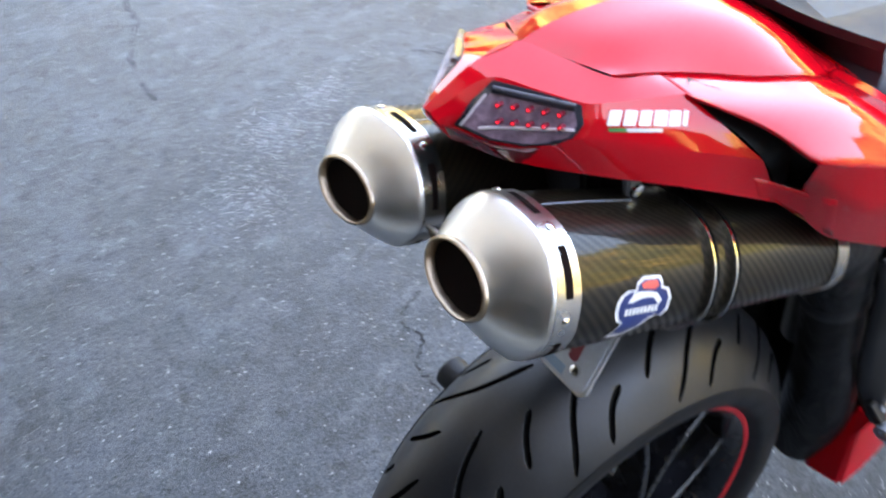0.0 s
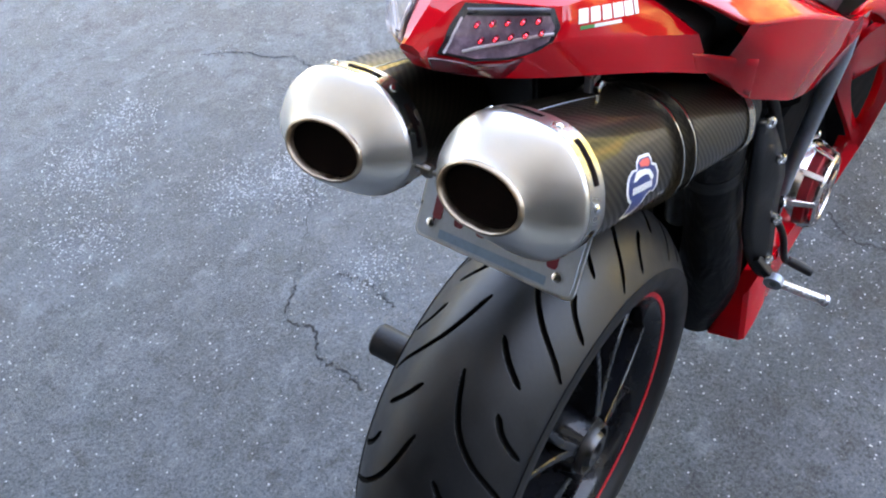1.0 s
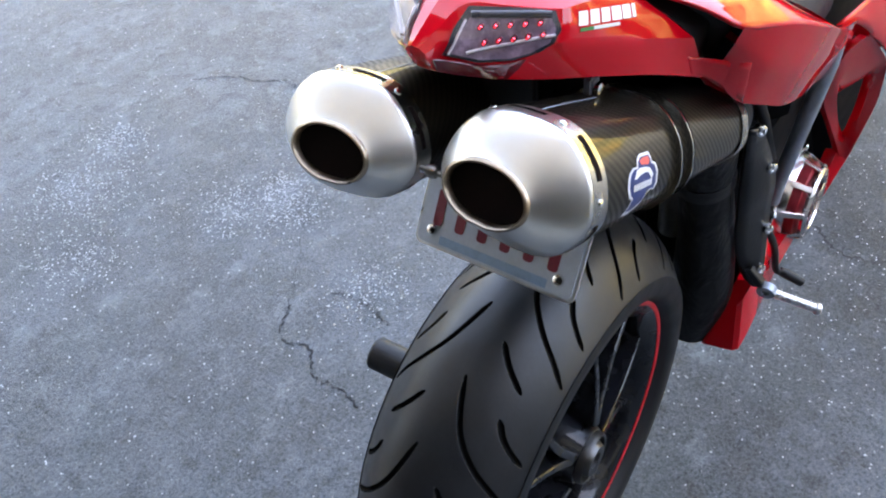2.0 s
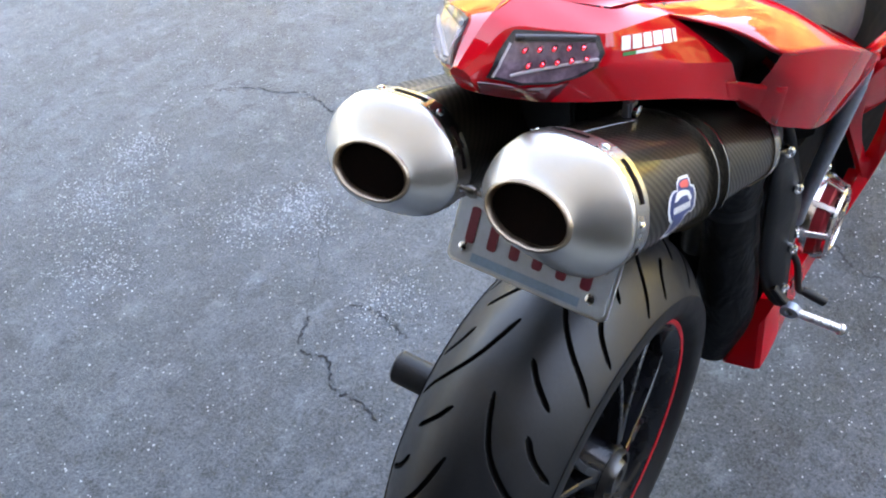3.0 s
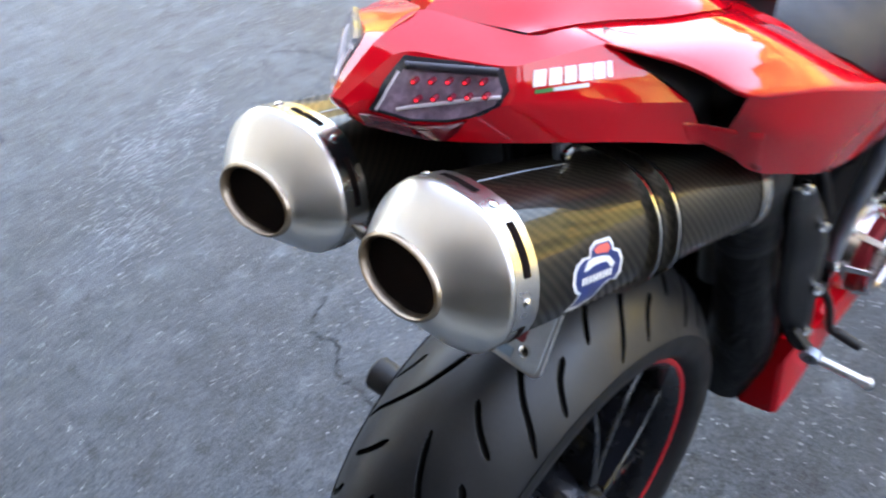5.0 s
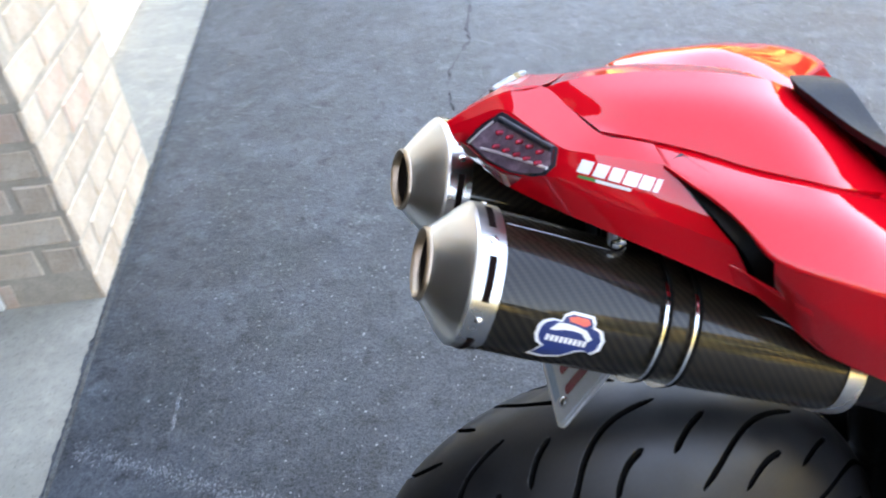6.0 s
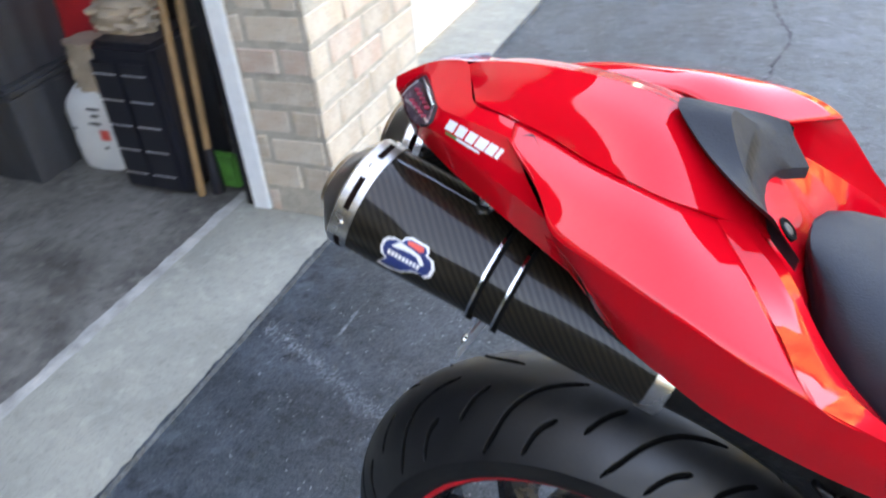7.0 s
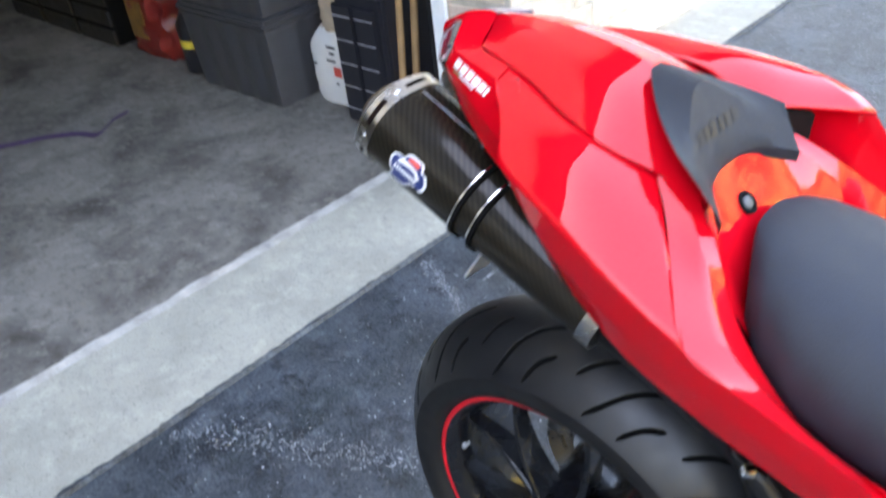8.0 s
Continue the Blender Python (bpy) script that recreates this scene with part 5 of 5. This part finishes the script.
part("bolt", turned([(0.0, 0.006), (0.004, 0.0055), (0.005, 0.003), (0.005, 0.0)], Matrix.Translation((-0.261, -0.084, 0.941)) @ frame_axes((0, -1, 0)), 12), M_CHROME, bike, smooth=40)
part("plate_hanger", box((-0.262, -0.03, 0.79), (-0.252, 0.022, 0.95), 0.003), M_BLACK, bike)

# number plate on its carrier
pm = basis(Vector((-0.296, -0.002, 0.753)), Vector((-0.03, -1, 0.05)), Vector((0.55, 0, 0.83)))


def rounded(x0, y0, x1, y1, r, n=4):
    out = []
    for cx, cy, a0 in ((x1 - r, y0 + r, -90), (x1 - r, y1 - r, 0), (x0 + r, y1 - r, 90), (x0 + r, y0 + r, 180)):
        out += [(cx + r * math.cos(radians(a0 + 90 * i / n)), cy + r * math.sin(radians(a0 + 90 * i / n))) for i in range(n + 1)]
    return out


plate = part("number_plate", plate_of(rounded(-0.092, -0.018, 0.092, 0.090, 0.008), pm @ Matrix.Translation((0, 0, -0.003)), 0.003), M_PEG, bike, "number plate in a bright metal frame", smooth=30)
part("plate_face", plate_of(rounded(-0.089, -0.015, 0.089, 0.087, 0.007), pm @ Matrix.Translation((0, 0, 0.0002)), 0.0012), M_PLATE, plate, "pale grey plate face", smooth=30)
part("plate_band", plate_of([(-0.062, -0.0125), (0.062, -0.0125), (0.062, -0.0035), (-0.062, -0.0035)], pm @ Matrix.Translation((0, 0, 0.0014)), 0.0003), M_PLATEBLUE, plate, "pale blue band")
for i in range(6):
    x = -0.076 + 0.0265 * i
    part("writing_bar", plate_of(rounded(x + 0.002, 0.005, x + 0.013, 0.042, 0.003, 2), pm @ Matrix.Translation((0, 0, 0.0014)), 0.0006), M_MAROON, plate)
for x in (-0.073, 0.073):
    part("screw", turned([(0, 0.0055), (0.003, 0.005), (0.0042, 0.0025), (0.0042, 0)], pm @ Matrix.Translation((x, 0.0, 0.0014)) @ frame_axes((0, 0, 1), (0, 1, 0)), 14), M_CHROME, plate, smooth=50)

# exhaust run, engine and lower fairing ahead of the wheel
def sleeve_of(path, halves, sides=28):
    """A smooth sleeve along a path; halves: its half size across and fore-aft at each point."""
    pts = spline(path, 6)
    sizes = spline([(a, b, 0) for a, b in halves], 6)
    rings = []
    for k, (p, q) in enumerate(zip(pts, sizes)):
        d = (pts[min(k + 1, len(pts) - 1)] - pts[max(k - 1, 0)]).normalized()
        u = Vector((0, 1, 0))
        w = d.cross(u).normalized()
        u = w.cross(d)
        rings.append([p + u * q.x * math.cos(t) + w * q.y * math.sin(t) for t in [2 * math.pi * i / sides for i in range(sides)]])
    return loft(rings)


part("exhaust_sleeve", sleeve_of([(-0.080, -0.110, 0.8045), (-0.040, -0.110, 0.790), (0.015, -0.096, 0.748), (0.072, -0.074, 0.680), (0.100, -0.066, 0.600)], [(0.034, 0.034), (0.035, 0.035), (0.037, 0.037), (0.038, 0.038), (0.038, 0.038)]), M_SLEEVE, bike, "smooth black exhaust sleeve", smooth=60)
part("sleeve_band", sleeve_of([(0.098, -0.066, 0.606), (0.102, -0.066, 0.594), (0.106, -0.067, 0.580)], [(0.0395, 0.0395), (0.041, 0.041), (0.0395, 0.0395)]), M_BLACK, bike, "black clamp band", smooth=60)
part("exhaust_sleeve", sleeve_of([(0.104, -0.066, 0.588), (0.116, -0.072, 0.520), (0.132, -0.076, 0.430), (0.146, -0.074, 0.330), (0.148, -0.062, 0.245)], [(0.036, 0.036), (0.038, 0.038), (0.043, 0.040), (0.047, 0.040), (0.038, 0.034)]), M_SLEEVE, bike, "smooth black exhaust sleeve", smooth=60)
part("exhaust_pipe", tube(spline([(0.128, -0.020, 0.640), (0.132, -0.020, 0.560), (0.150, -0.015, 0.440)], 4), 0.021, 18), M_STRUT2, bike, "dull steel exhaust pipe", smooth=60)
part("exhaust_pipe", tube(spline([(-0.090, 0.082, 0.814), (-0.030, 0.082, 0.788), (0.040, 0.075, 0.735), (0.090, 0.070, 0.640), (0.130, 0.065, 0.50), (0.17, 0.06, 0.30)], 6), 0.036, 18), M_SLEEVE, bike, smooth=60)
part("shock_cover", loft([[(0.165, -0.045, z), (0.180, -0.06, z), (0.24, -0.06, z), (0.24, 0.085, z), (0.180, 0.085, z), (0.165, 0.07, z)] for z in (0.27, 0.30, 0.45, 0.62, 0.70, 0.76)]), M_DARK, bike, smooth=30)
part("engine", loft([[(0.20 + 0.02 * math.sin(z * 21), -0.085, z), (0.215, -0.108, z), (0.56, -0.112, z), (0.62, -0.09, z), (0.62, 0.09, z), (0.56, 0.125, z), (0.215, 0.125, z), (0.20, 0.105, z)] for z in (0.24, 0.28, 0.36, 0.44, 0.52, 0.60)]), M_DARK, bike, smooth=30)
part("airbox", loft([[(0.235, -0.075, z), (0.26, -0.118 + g, z), (0.60, -0.125 + g, z), (0.64, -0.10, z), (0.64, 0.10, z), (0.60, 0.125 - g, z), (0.26, 0.118 - g, z), (0.235, 0.075, z)] for z, g in ((0.59, 0.02), (0.61, 0.0), (0.70, 0.0), (0.735, 0.012), (0.75, 0.03))]), M_DARK, bike, smooth=30)

# heel guard: a cast plate bowed outwards, from the silencer's clamp down to the footrest
inner = [(0.050, -0.122, 0.722), (0.095, -0.112, 0.640), (0.110, -0.112, 0.560), (0.125, -0.116, 0.470), (0.148, -0.130, 0.405), (0.150, -0.149, 0.387)]
outer = [(0.085, -0.122, 0.703), (0.140, -0.126, 0.632), (0.160, -0.138, 0.571), (0.170, -0.137, 0.521), (0.160, -0.147, 0.443), (0.155, -0.155, 0.386)]
rows = [curve_at(inner, 26), None, None, curve_at(outer, 26)]
rows[1] = [a.lerp(b, 0.30) + Vector((-0.002, -0.004, 0)) for a, b in zip(rows[0], rows[3])]
rows[2] = [a.lerp(b, 0.72) + Vector((-0.001, -0.003, 0)) for a, b in zip(rows[0], rows[3])]
thick(part("heel_guard", loft(rows, closed=False, caps=False), M_GUARD, bike, "black heel guard plate", smooth=35), 0.006, -1)
part("guard_rim", tube([p + Vector((0.001, -0.002, 0)) for p in rows[3]], 0.0032, 10), M_BLACK, bike, smooth=60)
for p in ((0.072, -0.131, 0.706), (0.138, -0.138, 0.608), (0.158, -0.148, 0.490), (0.152, -0.152, 0.420)):
    part("bolt", turned([(-0.004, 0.0075), (0.004, 0.007), (0.005, 0.004), (0.003, 0.0035), (0.003, 0.0)], Matrix.Translation(p) @ frame_axes((-0.55, -0.75, 0.25)), 14), M_CHROME, bike, smooth=40)
part("frame_strut", tube([(0.262, -0.124, 0.455), (0.240, -0.131, 0.510), (0.200, -0.163, 0.732), (0.192, -0.166, 0.775)], 0.0108, 18), M_STRUT, bike, "blue-grey frame strut", smooth=60)
part("frame_strut", tube([(0.160, -0.098, 0.690), (0.180, -0.106, 0.648), (0.200, -0.122, 0.573)], 0.0075, 14), M_BLACK, bike, smooth=60)

# open clutch cover: a flange, a cage of ribs and a front ring round the red drum
cm = Matrix.Translation((0.392, -0.112, 0.366)) @ frame_axes((0.02, -1, 0.03))
clutch = part("clutch_cover", turned([(0.0, 0.070), (0.0, 0.081), (0.006, 0.081), (0.008, 0.078), (0.019, 0.075), (0.022, 0.073), (0.022, 0.068), (0.012, 0.068)], cm, 56), M_ALLOY, bike, "open bright alloy clutch cover", smooth=35)
part("drum", turned([(-0.006, 0.066), (0.036, 0.066), (0.040, 0.060), (0.040, 0.0)], cm, 44), M_CLUTCHRED, clutch, "dark red clutch drum", smooth=35)
part("front_ring", turned([(0.044, 0.047), (0.044, 0.060), (0.049, 0.062), (0.053, 0.058), (0.053, 0.048), (0.050, 0.046)], cm, 48), M_ALLOY, clutch, smooth=35)
part("inner_ring", turned([(0.046, 0.012), (0.046, 0.022), (0.053, 0.022), (0.053, 0.012)], cm, 32), M_ALLOY, clutch, smooth=35)
for i in range(9):
    a = radians(40 * i + 6)
    ca, sa = math.cos(a), math.sin(a)
    tang = cm.to_3x3() @ Vector((0, -sa, ca))
    part("rib", bar(cm @ Vector((0.017, 0.0735 * ca, 0.0735 * sa)), cm @ Vector((0.049, 0.060 * ca, 0.060 * sa)), 0.011, 0.009, 0.006, 0.006, tang), M_ALLOY, clutch, smooth=30)
    if i % 3 == 0:
        part("rib", bar(cm @ Vector((0.050, 0.052 * ca, 0.052 * sa)), cm @ Vector((0.050, 0.020 * ca, 0.020 * sa)), 0.010, 0.009, 0.005, 0.005, tang), M_ALLOY, clutch, smooth=30)
    q = cm @ Vector((0.004, 0.084 * ca, 0.084 * sa))
    part("bolt", turned([(-0.008, 0.0075), (0.006, 0.0072), (0.008, 0.005), (0.0055, 0.004), (0.0055, 0.0)], Matrix.Translation(q) @ frame_axes((0.02, -1, 0.03)), 12), M_CHROME, clutch, smooth=40)

# footrest, brake pedal
part("footrest_mount", bar((0.140, -0.140, 0.425), (0.146, -0.166, 0.392), 0.014, 0.014, 0.010, 0.012, (1, 0, 0)), M_BLACK, bike, smooth=30)
part("eyelet", turned([(-0.006, 0.006), (-0.006, 0.013), (0.006, 0.013), (0.006, 0.006)], Matrix.Translation((0.142, -0.170, 0.392)) @ frame_axes((1, 0.1, 0.2)), 20), M_STRUT, bike, smooth=40)
foot_m = Matrix.Translation((0.143, -0.166, 0.3905)) @ frame_axes(Vector((0.166, -0.240, 0.368)) - Vector((0.143, -0.166, 0.3905)))
prof = [(0.0, 0.0)]
for i in range(14):
    prof += [(0.008 + i * 0.005, 0.0066), (0.011 + i * 0.005, 0.0066), (0.0115 + i * 0.005, 0.0052), (0.0125 + i * 0.005, 0.0052)]
prof += [(0.078, 0.0085), (0.083, 0.0085), (0.085, 0.006), (0.085, 0.0)]
part("footrest", turned(prof, foot_m, 18), M_PEG, bike, "knurled bright alloy footrest", smooth=25)
part("brake_pedal", tube(spline([(0.23, -0.130, 0.430), (0.240, -0.147, 0.389), (0.250, -0.156, 0.335), (0.256, -0.166, 0.327)], 4), 0.0055, 12), M_BLACK, bike, smooth=50)
part("pedal_tip", tube([(0.255, -0.162, 0.329), (0.257, -0.168, 0.326), (0.268, -0.196, 0.309)], [0.0065, 0.008, 0.0075], 12), M_BLACK, bike, "black rubber pedal tip", smooth=50)

# lower side fairing with its triangular opening
hole = [(0.420, -0.187, 0.609), (0.390, -0.170, 0.601), (0.360, -0.151, 0.591), (0.440, -0.156, 0.495), (0.484, -0.160, 0.446), (0.492, -0.166, 0.438), (0.489, -0.172, 0.446), (0.460, -0.181, 0.513)]
rim = [(0.400, -0.203, 0.640), (0.300, -0.184, 0.730), (0.270, -0.166, 0.712), (0.345, -0.139, 0.592), (0.480, -0.157, 0.428), (0.496, -0.168, 0.385), (0.500, -0.176, 0.385), (0.462, -0.199, 0.535)]


def round_loop(points, n):
    pts = [Vector(p) for p in points]
    out = []
    for a, b in zip(pts, pts[1:] + pts[:1]):
        for k in range(n):
            out.append(a.lerp(b, k / n))
    for _ in range(2):
        out = [(out[i - 1] + 2 * out[i] + out[(i + 1) % len(out)]) / 4 for i in range(len(out))]
    return out


a, b = round_loop(hole, 6), round_loop(rim, 6)
rows = [[p + Vector((0.006, 0.012, 0)) for p in a], a, [p.lerp(q, 0.15) + Vector((0, -0.0025, 0.001)) for p, q in zip(a, b)], [p.lerp(q, 0.6) + Vector((0, -0.003, 0.001)) for p, q in zip(a, b)], b, [p + Vector((0.006, 0.010, -0.002)) for p in b]]
part("side_fairing", loft(rows, closed=True, caps=False), M_RED, bike, "red lower side fairing with a triangular opening", smooth=30)
# added dark sheets that stand for the shade behind the opening
xm = Matrix(((0, 0, 1, 0.585), (1, 0, 0, 0), (0, 1, 0, 0), (0, 0, 0, 1)))
part("inner_duct", plate_of([(-0.172, 0.500), (-0.060, 0.640), (-0.020, 0.640), (-0.020, 0.240), (-0.125, 0.240), (-0.152, 0.330)], xm, 0.006), M_DARK, bike, smooth=30)
part("inner_duct", loft([[(0.37, -0.135, 0.600), (0.49, -0.142, 0.440), (0.49, -0.10, 0.440), (0.37, -0.10, 0.600)], [(0.585, -0.165, 0.500), (0.585, -0.145, 0.310), (0.585, -0.08, 0.310), (0.585, -0.08, 0.520)]]), M_DARK, bike, smooth=30)
# upper continuation under the seat panel
up = panel([[(0.300, 0.180, 0.730), (0.230, 0.172, 0.775), (0.170, 0.160, 0.800)], [(0.380, 0.198, 0.660), (0.390, 0.194, 0.720), (0.380, 0.180, 0.780)], [(0.425, 0.200, 0.620), (0.500, 0.195, 0.700), (0.520, 0.18, 0.77)]], 12, 5)
thick(part("fairing_top", up, M_RED, bike, smooth=40), 0.004, 1)
# lower arm running back below the clutch, and the belly's tip
arm = [[(0.498, -0.176, 0.390), (0.492, -0.160, 0.410), (0.500, -0.140, 0.400), (0.505, -0.150, 0.375)],
       [(0.466, -0.160, 0.318), (0.470, -0.153, 0.350), (0.480, -0.135, 0.345), (0.480, -0.140, 0.310)],
       [(0.380, -0.150, 0.300), (0.380, -0.146, 0.335), (0.390, -0.125, 0.330), (0.390, -0.125, 0.285)],
       [(0.280, -0.150, 0.296), (0.280, -0.144, 0.345), (0.285, -0.120, 0.345), (0.285, -0.115, 0.270)],
       [(0.200, -0.154, 0.280), (0.200, -0.147, 0.378), (0.200, -0.120, 0.372), (0.200, -0.095, 0.235)],
       [(0.160, -0.155, 0.266), (0.165, -0.146, 0.380), (0.160, -0.122, 0.372), (0.160, -0.090, 0.228)],
       [(0.133, -0.153, 0.257), (0.146, -0.140, 0.352), (0.143, -0.116, 0.340), (0.132, -0.096, 0.238)],
       [(0.128, -0.146, 0.254), (0.141, -0.134, 0.340), (0.139, -0.120, 0.332), (0.127, -0.102, 0.243)]]
part("belly_fairing", loft([[p for p in r] for r in arm]), M_RED, bike, "red belly fairing tip", smooth=25)

# unseen front of the bike, added to shade the ground beside it
def egg(x, w, zc, h, n=36):
    return [(x, YC + w * math.copysign(abs(math.cos(a)) ** 0.8, math.cos(a)), zc + h * math.sin(a)) for a in [2 * math.pi * i / n for i in range(n)]]


part("fuel_tank", loft([egg(*r) for r in ((0.42, 0.07, 0.80, 0.04), (0.45, 0.12, 0.83, 0.09), (0.55, 0.16, 0.86, 0.13), (0.68, 0.165, 0.87, 0.14), (0.80, 0.13, 0.87, 0.11), (0.86, 0.07, 0.87, 0.06))]), M_RED, bike, smooth=60)
part("front_fairing", loft([egg(*r) for r in ((0.66, 0.165, 0.60, 0.20), (0.78, 0.19, 0.66, 0.22), (0.94, 0.19, 0.75, 0.20), (1.08, 0.13, 0.82, 0.13), (1.16, 0.05, 0.82, 0.05))]), M_RED, bike, smooth=60)
front_m = Matrix.Translation((1.23, YC, 0.300)) @ frame_axes((0, 1, 0))
fw = part("wheel", turned([(-0.05, 0.205), (-0.05, 0.218), (0.05, 0.218), (0.05, 0.205)], front_m, 64), M_RIM, bike, "black front wheel", smooth=40)
part("tyre", turned([(-0.052, 0.215), (-0.060, 0.245), (-0.045, 0.280), (-0.02, 0.297), (0.0, 0.300), (0.02, 0.297), (0.045, 0.280), (0.060, 0.245), (0.052, 0.215)], front_m, 96), M_RUBBER, fw, smooth=40)
part("hub", turned([(-0.06, 0.0), (-0.06, 0.03), (0.06, 0.03), (0.06, 0.0)], front_m, 24), M_RIM, fw, smooth=40)
for i in range(5):
    a = radians(72 * i)
    part("spoke", bar((1.23 + 0.02 * math.cos(a), YC, 0.30 + 0.02 * math.sin(a)), (1.23 + 0.208 * math.cos(a), YC, 0.30 + 0.208 * math.sin(a)), 0.03, 0.02, 0.03, 0.03, (-math.sin(a), 0, math.cos(a))), M_RIM, fw, smooth=30)
for y in (-0.10, 0.10):
    part("fork", tube([(1.23, YC + y, 0.30), (1.02, YC + y, 0.86)], 0.027, 16), M_BLACK, bike, smooth=60)

# the whole machine is shifted sideways to fit the camera's view
bike.location.y += 0.005

# ---- bricks of the pier ----
COURSE, JOINT_W = 0.092, 0.010
mesh_of = {}


def brick(lo, hi):
    """A tumbled brick with worn corners; three shapes of each size."""
    size = tuple(round(h - l, 3) for l, h in zip(lo, hi)) + (rng.randrange(3),)
    if size not in mesh_of:
        r = random.Random(hash(size) % 1000)
        b = box((0, 0, 0), size[:3], min(0.007, 0.3 * min(size[:3])), segments=1)
        for v in b.verts:
            v.co += Vector([r.uniform(-0.0022, 0.0022) for _ in range(3)])
        me = bpy.data.meshes.new("brick")
        b.to_mesh(me)
        b.free()
        me.materials.append(M_BRICK)
        mesh_of[size] = me
    ob = new("brick", mesh_of[size])
    ob.parent = pillar
    ob.location = Vector(lo) + Vector((rng.uniform(-0.002, 0.002), rng.uniform(-0.002, 0.002), rng.uniform(-0.003, 0.003)))
    return ob


for c in range(25):
    z0 = 0.008 + c * COURSE
    z1 = z0 + COURSE - JOINT_W
    odd = c % 2
    # jamb face: one long and one short brick, turned about in each course
    cuts = (-1.488, -1.344, -1.246) if odd else (-1.488, -1.438, -1.246)
    for x0, x1 in zip(cuts, cuts[1:]):
        brick((x0 + JOINT_W, PY, z0), (x1, PY + 0.03, z1))
    # front face, whose end brick shows at the corner
    ys = [PY] + [PY + 0.10 + 0.205 * i if odd else PY + 0.205 * (i + 1) for i in range(4)]
    ys = [y for y in ys if y < PY + PW - 0.05] + [PY + PW]
    for y0, y1 in zip(ys, ys[1:]):
        brick((-1.2455, y0, z0), (-1.230, y1 - JOINT_W, z1))
